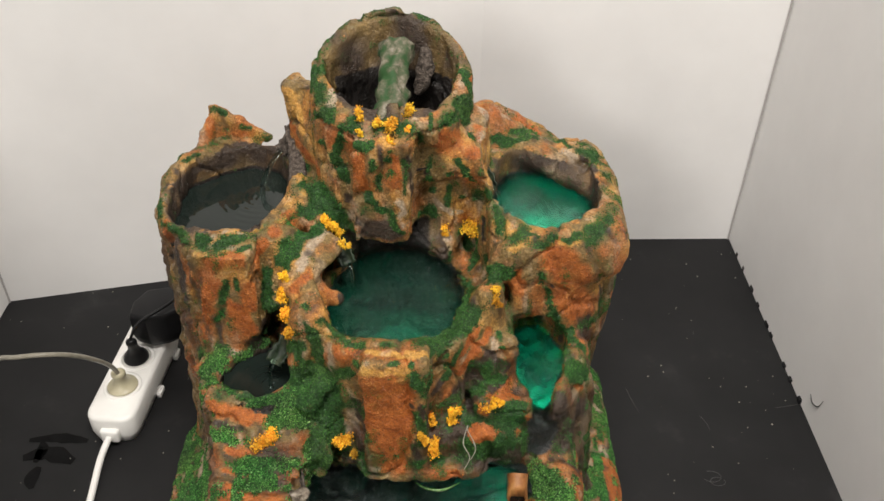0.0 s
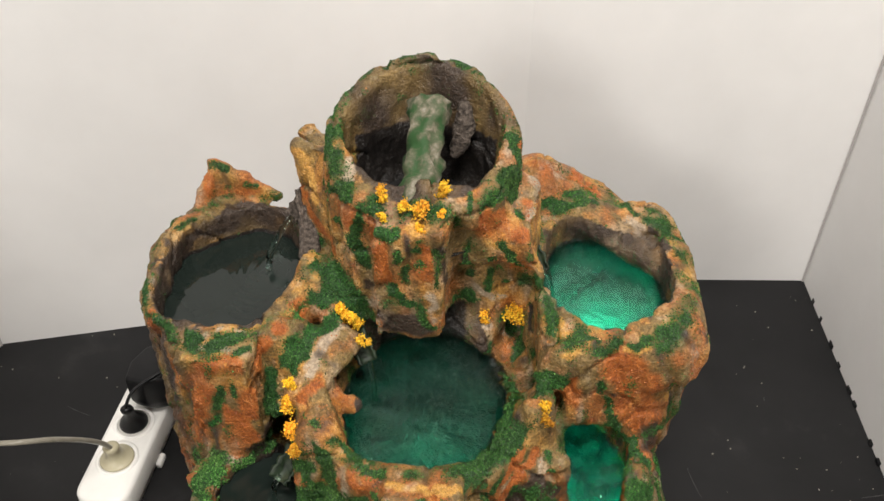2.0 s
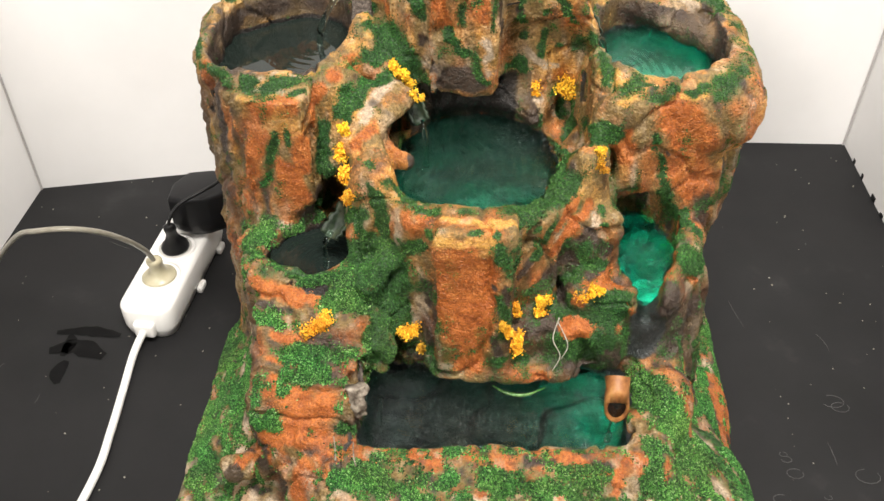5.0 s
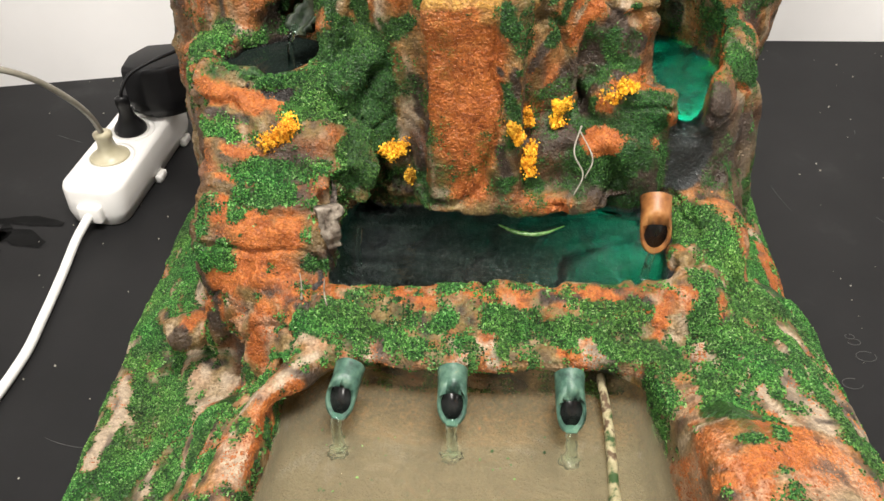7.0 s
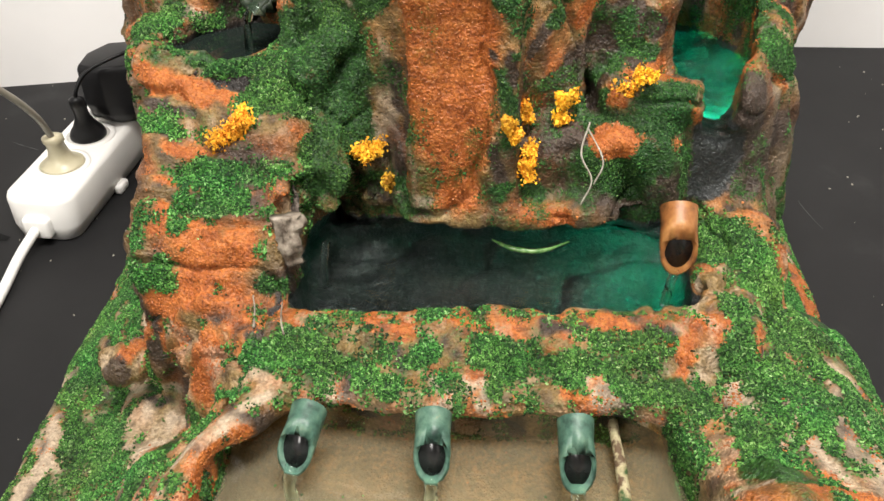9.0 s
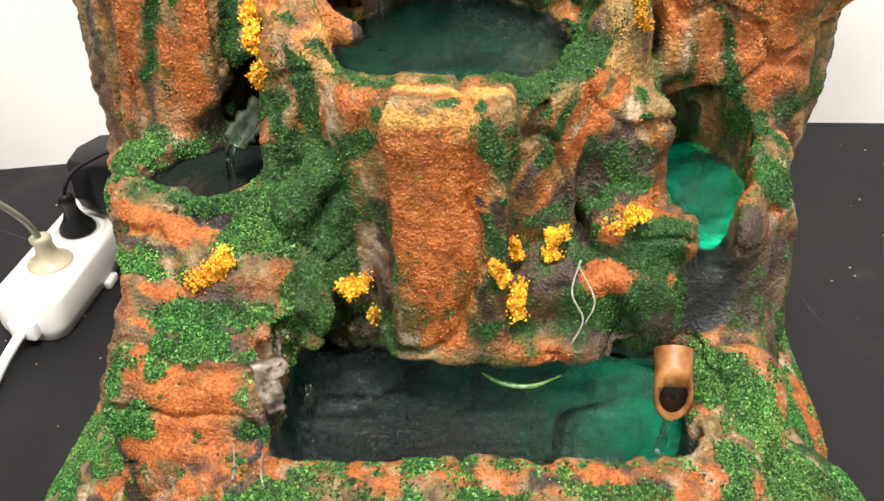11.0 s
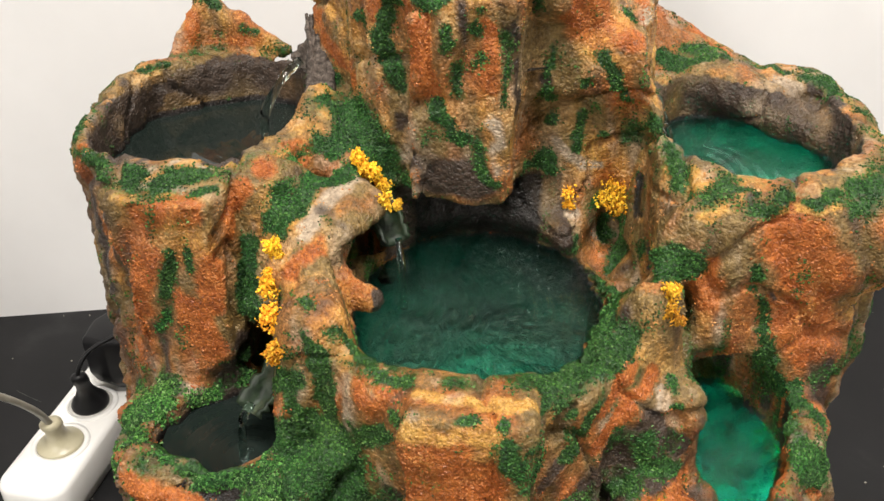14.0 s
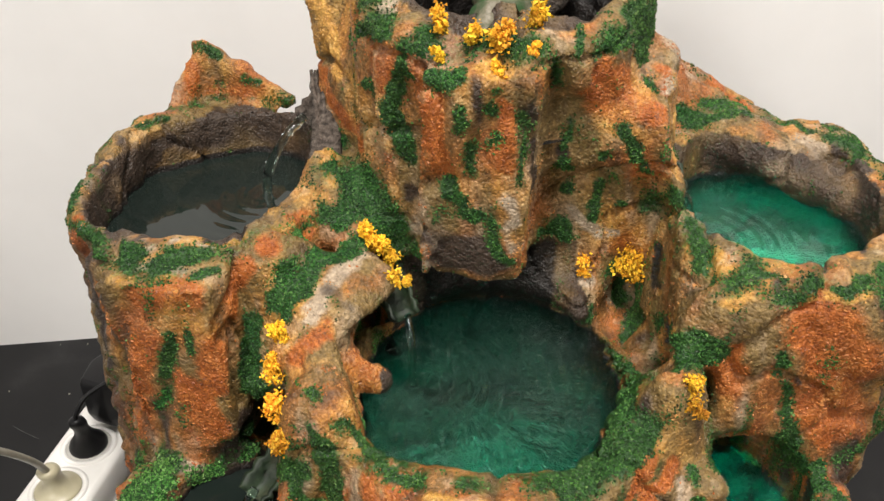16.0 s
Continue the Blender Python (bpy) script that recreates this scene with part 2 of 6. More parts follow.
# ---- helpers for building ----
def mesh_object(name, verts, faces, material, parent=None, smooth=True, attrs=None):
    """Links arrays of points and of triangles or quads as one mesh object."""
    verts, faces = np.asarray(verts, np.float32), np.asarray(faces, np.int32)
    me = bpy.data.meshes.new(name)
    n, k = faces.shape
    me.vertices.add(len(verts))
    me.vertices.foreach_set("co", verts.ravel())
    me.loops.add(n * k)
    me.loops.foreach_set("vertex_index", faces.ravel())
    me.polygons.add(n)
    me.polygons.foreach_set("loop_start", np.arange(0, n * k, k, dtype=np.int32))
    me.polygons.foreach_set("use_smooth", np.full(n, smooth))
    me.update(calc_edges=True)
    for key, value in (attrs or {}).items():
        a = me.attributes.new(key, "FLOAT", "POINT")
        a.data.foreach_set("value", np.asarray(value, np.float32))
    me.materials.append(material)
    ob = new(name, me)
    ob.parent = parent
    return ob


def part(name, bm, material, parent=None, label="", smooth=True):
    me = bpy.data.meshes.new(name)
    bm.to_mesh(me)
    bm.free()
    me.materials.append(material)
    me.polygons.foreach_set("use_smooth", [smooth] * len(me.polygons))
    ob = new(name, me)
    ob.parent = parent
    return tagged(ob, label)


def box(bm, x0, x1, y0, y1, z0, z1, bevel=0.0, seg=2):
    m = Matrix.Translation(((x0 + x1) / 2, (y0 + y1) / 2, (z0 + z1) / 2)) @ Matrix.Diagonal((x1 - x0, y1 - y0, z1 - z0, 1))
    g = bmesh.ops.create_cube(bm, size=1, matrix=m)["verts"]
    if bevel:
        es = list({e for v in g for e in v.link_edges})
        bmesh.ops.bevel(bm, geom=es, offset=bevel, segments=seg, affect="EDGES", profile=0.5)
    return bm


def tube(bm, pts, radii, sides=10, caps=True):
    """A round tube along points, with a radius at each."""
    pts = [Vector(p) for p in pts]
    if not isinstance(radii, (list, tuple)):
        radii = [radii] * len(pts)
    rings, up = [], Vector((0.13, 0.2, 0.97)).normalized()
    for i, p in enumerate(pts):
        d = (pts[min(i + 1, len(pts) - 1)] - pts[max(i - 1, 0)]).normalized()
        a = d.cross(up)
        if a.length < 0.05:
            a = d.cross(Vector((1, 0, 0)))
        a.normalize()
        b = d.cross(a)
        rings.append([bm.verts.new(p + radii[i] * (math.cos(t) * a + math.sin(t) * b)) for t in (2 * math.pi * k / sides for k in range(sides))])
    for r0, r1 in zip(rings, rings[1:]):
        for k in range(sides):
            bm.faces.new((r0[k], r0[(k + 1) % sides], r1[(k + 1) % sides], r1[k]))
    if caps:
        bm.faces.new(rings[0][::-1])
        bm.faces.new(rings[-1])
    bmesh.ops.recalc_face_normals(bm, faces=bm.faces)
    return bm


def curve_points(pts, n=8):
    """A smooth line through points."""
    p = [Vector(q) for q in pts]
    p = [2 * p[0] - p[1], *p, 2 * p[-1] - p[-2]]
    out = []
    for a, b, c, d in zip(p, p[1:], p[2:], p[3:]):
        for k in range(n):
            t = k / n
            out.append(0.5 * ((2 * b) + (c - a) * t + (2 * a - 5 * b + 4 * c - d) * t * t + (3 * b - a - 3 * c + d) * t ** 3))
    return out + [p[-2]]


def lattice(p, scale, seed=0):
    """Smooth noise from -1 to 1 at an array of points."""
    q = np.asarray(p, np.float64) / scale
    i = np.floor(q).astype(np.int64)
    f = q - i
    f = f * f * (3 - 2 * f)
    out = 0
    for dx in (0, 1):
        for dy in (0, 1):
            for dz in (0, 1):
                h = (i[:, 0] + dx) * 73856093 ^ (i[:, 1] + dy) * 19349663 ^ (i[:, 2] + dz) * 83492791 ^ (seed * 2654435761 + 12345)
                h = (h ^ (h >> 13)) * 1274126177 & 0x7FFFFFFF
                h = ((h ^ (h >> 16)) & 0xFFFF) / 32767.5 - 1
                w = (f[:, 0] if dx else 1 - f[:, 0]) * (f[:, 1] if dy else 1 - f[:, 1]) * (f[:, 2] if dz else 1 - f[:, 2])
                out = out + w * h
    return out


# ---- the booth ----
WL, WR, CORNER_L, CORNER_R, BEND = -0.585, 0.458, (-0.585, 0.915), (0.455, 1.081), (0.06, 1.068)


def slab_wall(name, a, b, z0, z1, thick, material, label):
    """An upright board from a to b, its thickness behind it (to the left of the way)."""
    bm = bmesh.new()
    d = (Vector(b) - Vector(a)).normalized()
    nrm = Vector((-d.y, d.x)) * thick
    base = [Vector(a), Vector(b), Vector(b) + nrm, Vector(a) + nrm]
    lo = [bm.verts.new((*v, z0)) for v in base]
    hi = [bm.verts.new((*v, z1)) for v in base]
    bm.faces.new(lo[::-1]), bm.faces.new(hi)
    for k in range(4):
        bm.faces.new((lo[k], lo[(k + 1) % 4], hi[(k + 1) % 4], hi[k]))
    ob = part(name, bm, material, None, smooth=False)
    return tagged(ob, label, "wall", kind="structure")


slab_wall("wall_back_left", CORNER_L, BEND, -0.02, 0.95, 0.012, BOARD, "white board standing behind the fountain")
slab_wall("wall_back_right", BEND, CORNER_R, -0.02, 0.95, 0.012, BOARD, "white board standing behind the fountain")
slab_wall("wall_left", (WL, -0.35), CORNER_L, -0.02, 0.42, 0.012, BOARD, "white board closing the side of the booth")
slab_wall("wall_right", CORNER_R, (WR + 0.008, -0.35), -0.02, 0.95, 0.012, BOARD, "white board closing the side of the booth")
bm = box(bmesh.new(), -0.5845, -0.5830, 0.9115, 0.9140, 0.0, 0.42)
tagged(part("trim_corner_left", bm, CORNER_LINE, smooth=False), "grey strip drawing the dark line where two white boards meet", "trim", kind="structure")
# thin grey strip added to draw the shadow line of the right corner
bm = bmesh.new()
box(bm, 0.4520, 0.4540, 1.0785, 1.0800, 0.0, 0.95)
tagged(part("trim_corner", bm, CORNER_LINE, smooth=False), "grey strip drawing the dark line where two white boards meet", "trim", kind="structure")
bm = box(bmesh.new(), -0.70, 0.60, -0.40, 1.25, -0.75, 0.0, 0.004)
tagged(part("ground_table", bm, BLACK, smooth=False), "black painted table top, scuffed and dusty", "table", kind="structure")
bm = box(bmesh.new(), -2.2, 2.2, -2.4, 2.2, -0.80, -0.75)
tagged(part("floor", bm, PLASTER, smooth=False), "plain pale floor of the room", "floor", kind="structure")
bm = box(bmesh.new(), -2.2, 2.2, -2.4, 2.2, 1.95, 2.0)
tagged(part("ceiling", bm, PLASTER, smooth=False), "plain pale ceiling of the room", "ceiling", kind="structure")
for name, a, b in (("wall_north", (-2.2, 2.2), (2.2, 2.2)), ("wall_east", (2.2, 2.2), (2.2, -2.4)), ("wall_south", (2.2, -2.4), (-2.2, -2.4)), ("wall_west", (-2.2, -2.4), (-2.2, 2.2))):
    slab_wall(name, a, b, -0.75, 1.95, 0.05, PLASTER, "plain pale wall of the room")

# ---- the fountain's body, as a solid field ----
STEP = 0.0024
X0, X1, Y0, Y1, Z0, Z1 = -0.345, 0.305, 0.17, 0.93, -0.012, 0.535
gx, gy, gz = (np.arange(a, b, STEP, dtype=np.float32) for a, b in ((X0, X1), (Y0, Y1), (Z0, Z1)))
GX, GY, GZ = gx[:, None, None], gy[None, :, None], gz[None, None, :]


def smin(a, b, k):
    h = np.clip(0.5 + 0.5 * (b - a) / k, 0, 1)
    return b + (a - b) * h - k * h * (1 - h)


def smax(a, b, k):
    return -smin(-a, -b, k)


def tower(cx, cy, rx, ry, z0, z1, flare=0.0, rnd=0.012, wob=0.06, ph=0.0, lean=(0, 0)):
    """An upright stump with an uneven oval section, wider by flare at its foot."""
    t = np.clip((z1 - GZ) / (z1 - z0), 0, 1)
    x, y = GX - cx - lean[0] * (1 - t), GY - cy - lean[1] * (1 - t)
    a = np.arctan2(y, x)
    w = 1 + wob * np.sin(3 * a + ph) + 0.5 * wob * np.sin(7 * a + 2.1 * ph)
    s = (1 + flare * t * t) * w
    q = np.sqrt((x / rx) ** 2 + (y / ry) ** 2) / s
    d = (q - 1) * min(rx, ry)
    return smax(d, np.maximum(GZ - z1, z0 - GZ), rnd)


def capsule(a, b, ra, rb):
    a, b = np.array(a, np.float32), np.array(b, np.float32)
    d = b - a
    t = np.clip(((GX - a[0]) * d[0] + (GY - a[1]) * d[1] + (GZ - a[2]) * d[2]) / float(d @ d), 0, 1)
    return np.sqrt((GX - a[0] - t * d[0]) ** 2 + (GY - a[1] - t * d[1]) ** 2 + (GZ - a[2] - t * d[2]) ** 2) - (ra + t * (rb - ra))


def egg(c, r):
    q = np.sqrt(((GX - c[0]) / r[0]) ** 2 + ((GY - c[1]) / r[1]) ** 2 + ((GZ - c[2]) / r[2]) ** 2)
    return (q - 1) * min(r)


def block(c, h, rnd, turn=0.0, tip=0.0):
    """A rounded block, turned about z and tipped about x, in degrees."""
    x, y, z = GX - c[0], GY - c[1], GZ - c[2]
    ca, sa = math.cos(radians(turn)), math.sin(radians(turn))
    x, y = ca * x + sa * y, -sa * x + ca * y
    ca, sa = math.cos(radians(tip)), math.sin(radians(tip))
    y, z = ca * y + sa * z, -sa * y + ca * z
    qx, qy, qz = np.abs(x) - h[0] + rnd, np.abs(y) - h[1] + rnd, np.abs(z) - h[2] + rnd
    return np.sqrt(np.maximum(qx, 0) ** 2 + np.maximum(qy, 0) ** 2 + np.maximum(qz, 0) ** 2) + np.minimum(np.maximum(qx, np.maximum(qy, qz)), 0) - rnd


def curtain(pts, r, tops):
    """A wall over a line of points on the plan, standing on the ground, with a height at each point."""
    out = None
    for (a, b), (ta, tb) in zip(zip(pts, pts[1:]), zip(tops, tops[1:])):
        ax, ay, dx, dy = a[0], a[1], b[0] - a[0], b[1] - a[1]
        t = np.clip(((GX - ax) * dx + (GY - ay) * dy) / (dx * dx + dy * dy), 0, 1)
        d = np.sqrt((GX - ax - t * dx) ** 2 + (GY - ay - t * dy) ** 2) - r
        d = smax(d, GZ - (ta + t * (tb - ta)), r)
        out = d if out is None else np.minimum(out, d)
    return out


def plate(points, thick):
    """A thin three-cornered sheet of pulp."""
    a, b, c = (np.array(p, np.float32) for p in points)
    p = np.stack(np.broadcast_arrays(GX, GY, GZ), -1)
    nrm = np.cross(b - a, c - a)
    nrm = nrm / np.linalg.norm(nrm)
    edge, out = None, None
    for u, v in ((a, b), (b, c), (c, a)):
        t = np.clip((p - u) @ (v - u) / float((v - u) @ (v - u)), 0, 1)[..., None]
        d = np.linalg.norm(p - u - t * (v - u), axis=-1)
        side = (p - u) @ np.cross(v - u, nrm) > 0
        edge, out = (d, side) if edge is None else (np.minimum(edge, d), out | side)
    return np.where(out, edge, np.abs((p - a) @ nrm)) - thick


PARTS = {}
BASE = GX, GY, GZ


def settle(dy=0.0, dz=0.0):
    """Moves the solids that follow by so much from where their numbers say."""
    global GX, GY, GZ
    GX, GY, GZ = BASE[0], BASE[1] - dy, BASE[2] - dz



def put_near(name, lo, hi, k, shape, *args):
    """Adds a small solid, worked out inside a box only."""
    global GX, GY, GZ
    keep = GX, GY, GZ
    cut = [slice(max(int((a - g[0]) / STEP) - 8, 0), int((b - g[0]) / STEP) + 9) for a, b, g in zip(lo, hi, (gx, gy, gz))]
    GX, GY, GZ = gx[cut[0]][:, None, None], gy[cut[1]][None, :, None], gz[cut[2]][None, None, :]
    d = shape(*args)
    GX, GY, GZ = keep
    PARTS[name] = np.array(PARTS[name])
    PARTS[name][tuple(cut)] = smin(PARTS[name][tuple(cut)], d, k)


def put(name, d, k=0.014):
    d = np.broadcast_to(d, (len(gx), len(gy), len(gz)))
    PARTS[name] = d if name not in PARTS else smin(PARTS[name], d, k)


# upper left stump with its horn
put("upper_left_basin", tower(-0.1878, 0.694, 0.0738, 0.088, 0.0, 0.350, 0.11, 0.014, 0.04, 0.7))
put("upper_left_basin", egg((-0.235, 0.738, 0.21), (0.026, 0.055, 0.12)), 0.02)
TIP = (-0.220, 0.781, 0.378)
for three in ((TIP, (-0.243, 0.748, 0.334), (-0.214, 0.784, 0.336)), (TIP, (-0.214, 0.784, 0.336), (-0.168, 0.780, 0.350)), (TIP, (-0.214, 0.784, 0.32), (-0.196, 0.782, 0.364))):
    put_near("upper_left_basin", (-0.27, 0.72, 0.31), (-0.15, 0.81, 0.40), 0.006, plate, three, 0.0042)
put("upper_left_basin", block((-0.183, 0.611, 0.288), (0.028, 0.018, 0.056), 0.004, -6, 3), 0.004)
put("upper_left_basin", capsule((-0.138, 0.634, 0.333), (-0.148, 0.611, 0.25), 0.014, 0.012), 0.006)
# upper right stump
put("upper_right_basin", block((0.112, 0.706, 0.320), (0.0665, 0.093, 0.032), 0.026, 2))
put("upper_right_basin", tower(0.111, 0.707, 0.0715, 0.092, 0.06, 0.345, -0.17, 0.02, 0.03, 1.0), 0.012)
put("upper_right_basin", egg((0.148, 0.705, 0.250), (0.037, 0.070, 0.080)), 0.018)
put("upper_right_basin", capsule((0.046, 0.700, 0.372), (0.052, 0.650, 0.334), 0.013, 0.012), 0.008)
put("upper_right_basin", capsule((0.054, 0.800, 0.347), (0.112, 0.802, 0.328), 0.034, 0.022), 0.012)
put("upper_right_basin", capsule((0.082, 0.624, 0.325), (0.084, 0.619, 0.270), 0.014, 0.012), 0.006)
# top basin: a stump whose rim rises to the back
put("top_basin", tower(-0.040, 0.713, 0.074, 0.067, 0.0, 0.53, 0.06, 0.01, 0.03, 0.2))
put("top_basin", tower(-0.045, 0.765, 0.085, 0.060, 0.0, 0.40, 0.25, 0.04, 0.04, 0.2), 0.03)
put("top_basin", block((-0.045, 0.674, 0.380), (0.0265, 0.036, 0.058), 0.003, 0, 6), 0.003)
put("top_basin", block((0.030, 0.716, 0.352), (0.021, 0.036, 0.062), 0.010, -8, 22), 0.006)
for three in (((-0.139, 0.742, 0.428), (-0.124, 0.726, 0.398), (-0.132, 0.735, 0.345)), ((-0.124, 0.726, 0.398), (-0.088, 0.688, 0.338), (-0.132, 0.725, 0.335)), ((-0.139, 0.742, 0.428), (-0.120, 0.722, 0.392), (-0.095, 0.722, 0.432)), ((-0.122, 0.724, 0.392), (-0.088, 0.688, 0.338), (-0.090, 0.715, 0.425))):
    put_near("top_basin", (-0.155, 0.66, 0.31), (-0.07, 0.77, 0.445), 0.006, plate, three, 0.0055)
put("top_basin", block((-0.116, 0.752, 0.35), (0.010, 0.045, 0.070), 0.006, 35, 0), 0.015)
# the saddle from the left stump to the gutter over the bowl
put("top_basin", capsule((-0.142, 0.632, 0.333), (-0.110, 0.632, 0.321), 0.012, 0.012), 0.010)
put("top_basin", capsule((-0.110, 0.632, 0.321), (-0.094, 0.660, 0.322), 0.012, 0.013), 0.010)
put("top_basin", capsule((-0.132, 0.690, 0.350), (-0.108, 0.672, 0.330), 0.016, 0.018), 0.012)
put("top_basin", egg((-0.116, 0.618, 0.314), (0.018, 0.020, 0.016)), 0.010)
# centre bowl
put("centre_basin", tower(-0.034, 0.600, 0.083, 0.072, 0.12, 0.287, -0.15, 0.012, 0.03, 1.1))
put("centre_basin", block((-0.030, 0.555, 0.215), (0.027, 0.043, 0.075), 0.004, 0, -2), 0.006)
put("centre_basin", block((-0.030, 0.528, 0.274), (0.030, 0.014, 0.010), 0.006, 0, 0), 0.006)
put("centre_basin", capsule((-0.110, 0.600, 0.308), (-0.086, 0.648, 0.315), 0.013, 0.014), 0.010)
put("centre_basin", capsule((-0.122, 0.600, 0.302), (-0.082, 0.606, 0.284), 0.0115, 0.0070), 0.004)
put("centre_basin", capsule((0.048, 0.628, 0.316), (0.080, 0.634, 0.322), 0.018, 0.018), 0.016)
put("centre_basin", capsule((0.049, 0.598, 0.298), (0.056, 0.596, 0.22), 0.018, 0.009), 0.012)
put("centre_basin", capsule((-0.105, 0.581, 0.289), (-0.112, 0.570, 0.225), 0.023, 0.020), 0.010)
# the mass below them
settle(0.004, -0.004)
put("rock_face", block((-0.008, 0.60, 0.165), (0.092, 0.080, 0.036), 0.018))
put("rock_face", block((0.016, 0.640, 0.21), (0.058, 0.082, 0.06), 0.012, 4), 0.010)
put("rock_face", block((-0.02, 0.70, 0.10), (0.18, 0.13, 0.105), 0.03), 0.02)
put("rock_face", egg((-0.100, 0.550, 0.206), (0.024, 0.022, 0.036)), 0.010)
put("rock_face", egg((-0.101, 0.549, 0.221), (0.028, 0.025, 0.026)), 0.006)
put("rock_face", capsule((-0.052, 0.520, 0.153), (-0.008, 0.508, 0.143), 0.014, 0.017), 0.010)
put("rock_face", capsule((-0.008, 0.508, 0.143), (0.040, 0.512, 0.153), 0.017, 0.014), 0.010)
put("rock_face", capsule((0.016, 0.560, 0.250), (0.030, 0.536, 0.190), 0.010, 0.007), 0.006)
put("rock_face", capsule((0.052, 0.550, 0.212), (0.074, 0.548, 0.192), 0.013, 0.012), 0.010)
put("rock_face", block((0.047, 0.530, 0.190), (0.012, 0.009, 0.0075), 0.003, 20, 12), 0.003)
# lower left and lower right hollows
put("lower_left_basin", tower(-0.168, 0.568, 0.050, 0.044, 0.0, 0.232, 0.12, 0.010, 0.05, 0.3))
slope = smax((GZ - 0.233) * 0.75 - (GY - 0.537) * 0.66, smax(np.abs(GX + 0.152) - 0.044, np.maximum(np.maximum(GZ - 0.232, GY - 0.62), 0.455 - GY), 0.01), 0.012)
put("lower_left_basin", slope, 0.01)
put("lower_right_basin", tower(0.106, 0.605, 0.042, 0.064, 0.0, 0.208, 0.10, 0.010, 0.05, 0.9))
put("lower_right_basin", capsule((0.114, 0.552, 0.205), (0.136, 0.605, 0.222), 0.013, 0.016), 0.010)
put("lower_right_basin", capsule((0.134, 0.592, 0.19), (0.136, 0.565, 0.06), 0.020, 0.030), 0.015)
put("lower_right_basin", capsule((0.062, 0.546, 0.214), (0.086, 0.543, 0.211), 0.013, 0.010), 0.008)
put("lower_right_basin", capsule((0.132, 0.596, 0.226), (0.113, 0.546, 0.212), 0.0100, 0.0085), 0.005)
put("lower_right_basin", capsule((0.134, 0.586, 0.205), (0.122, 0.548, 0.150), 0.014, 0.013), 0.008)
# trough between the face and the pool
settle(0.004, -0.011)
put("trough", capsule((-0.120, 0.440, 0.118), (0.100, 0.453, 0.122), 0.031, 0.031))
put("trough", block((-0.01, 0.50, 0.065), (0.130, 0.06, 0.065), 0.02), 0.015)
put("trough", capsule((-0.108, 0.415, 0.127), (-0.03, 0.412, 0.125), 0.010, 0.009), 0.006)
put("trough", capsule((-0.03, 0.412, 0.125), (0.074, 0.414, 0.130), 0.009, 0.010), 0.006)
put("trough", egg((-0.150, 0.470, 0.115), (0.036, 0.036, 0.040)), 0.010)
put("trough", capsule((-0.160, 0.482, 0.116), (-0.214, 0.466, 0.081), 0.019, 0.013), 0.006)
put("trough", capsule((-0.150, 0.450, 0.135), (-0.153, 0.440, 0.075), 0.016, 0.020), 0.008)
put("trough", egg((0.098, 0.474, 0.125), (0.028, 0.030, 0.030)), 0.012)
put("trough", egg((0.120, 0.520, 0.128), (0.026, 0.048, 0.036)), 0.012)
settle(0.004, -0.004)
# a drooping spout over the trough's left end, and the knob beside it
put("rock_face", capsule((-0.100, 0.530, 0.200), (-0.099, 0.506, 0.180), 0.013, 0.0115), 0.010)
put("rock_face", capsule((-0.099, 0.506, 0.180), (-0.097, 0.488, 0.153), 0.0105, 0.0050), 0.006)
# moss banks and the pool's rim
settle(0.0, -0.005)
put("bank", block((-0.212, 0.440, 0.006), (0.063, 0.235, 0.030), 0.012, 1))
put("bank", block((-0.210, 0.600, 0.020), (0.050, 0.11, 0.040), 0.03, 0), 0.02)
put("bank", block((-0.205, 0.575, 0.05), (0.024, 0.06, 0.06), 0.02, 8), 0.02)
put("bank", capsule((-0.172, 0.30, 0.035), (-0.166, 0.40, 0.05), 0.030, 0.032), 0.012)
put("bank", capsule((0.124, 0.30, 0.082), (0.127, 0.474, 0.054), 0.077, 0.066), 0.02)
put("bank", capsule((0.150, 0.24, 0.02), (0.138, 0.54, 0.015), 0.078, 0.062), 0.02)
put("bank", capsule((0.130, 0.55, 0.02), (0.125, 0.70, 0.0), 0.058, 0.058), 0.02)
put("bank", block((0.152, 0.665, 0.015), (0.055, 0.115, 0.040), 0.03, 0), 0.02)
put("bank", block((-0.02, 0.33, 0.02), (0.20, 0.15, 0.03), 0.01), 0.02)
put("bank", egg((0.095, 0.325, 0.120), (0.030, 0.035, 0.040)), 0.015)
put("pool_rim", curtain([(-0.112, 0.418), (-0.138, 0.375), (-0.153, 0.32), (-0.150, 0.22), (0.07, 0.20), (0.09, 0.30)], 0.011, [0.130, 0.126, 0.117, 0.105, 0.10, 0.11]))
put("pool_rim", curtain([(-0.125, 0.425), (-0.155, 0.375), (-0.168, 0.32)], 0.014, [0.118, 0.108, 0.098]), 0.01)
settle()

K_ALL = 0.012
names = list(PARTS)
F = PARTS[names[0]]
for nme in names[1:]:
    F = smin(F, PARTS[nme], K_ALL)



def carve(d, k=0.006):
    global F
    F = smax(F, -d, k)


def bowl(cx, cy, rx, ry, z0, z1, ph, wob=0.05):
    x, y = GX - cx, GY - cy
    a = np.arctan2(y, x)
    w = 1 + wob * np.sin(2 * a + ph) + wob * np.sin(5 * a + 3 * ph)
    grow = 0.88 + 0.12 * np.clip((GZ - z0) / (z1 - z0), 0, 1)
    d = (np.sqrt((x / rx) ** 2 + (y / ry) ** 2) / (w * grow) - 1) * min(rx, ry)
    return smax(smax(d, z0 - GZ, 0.02), GZ - z1, 0.004)


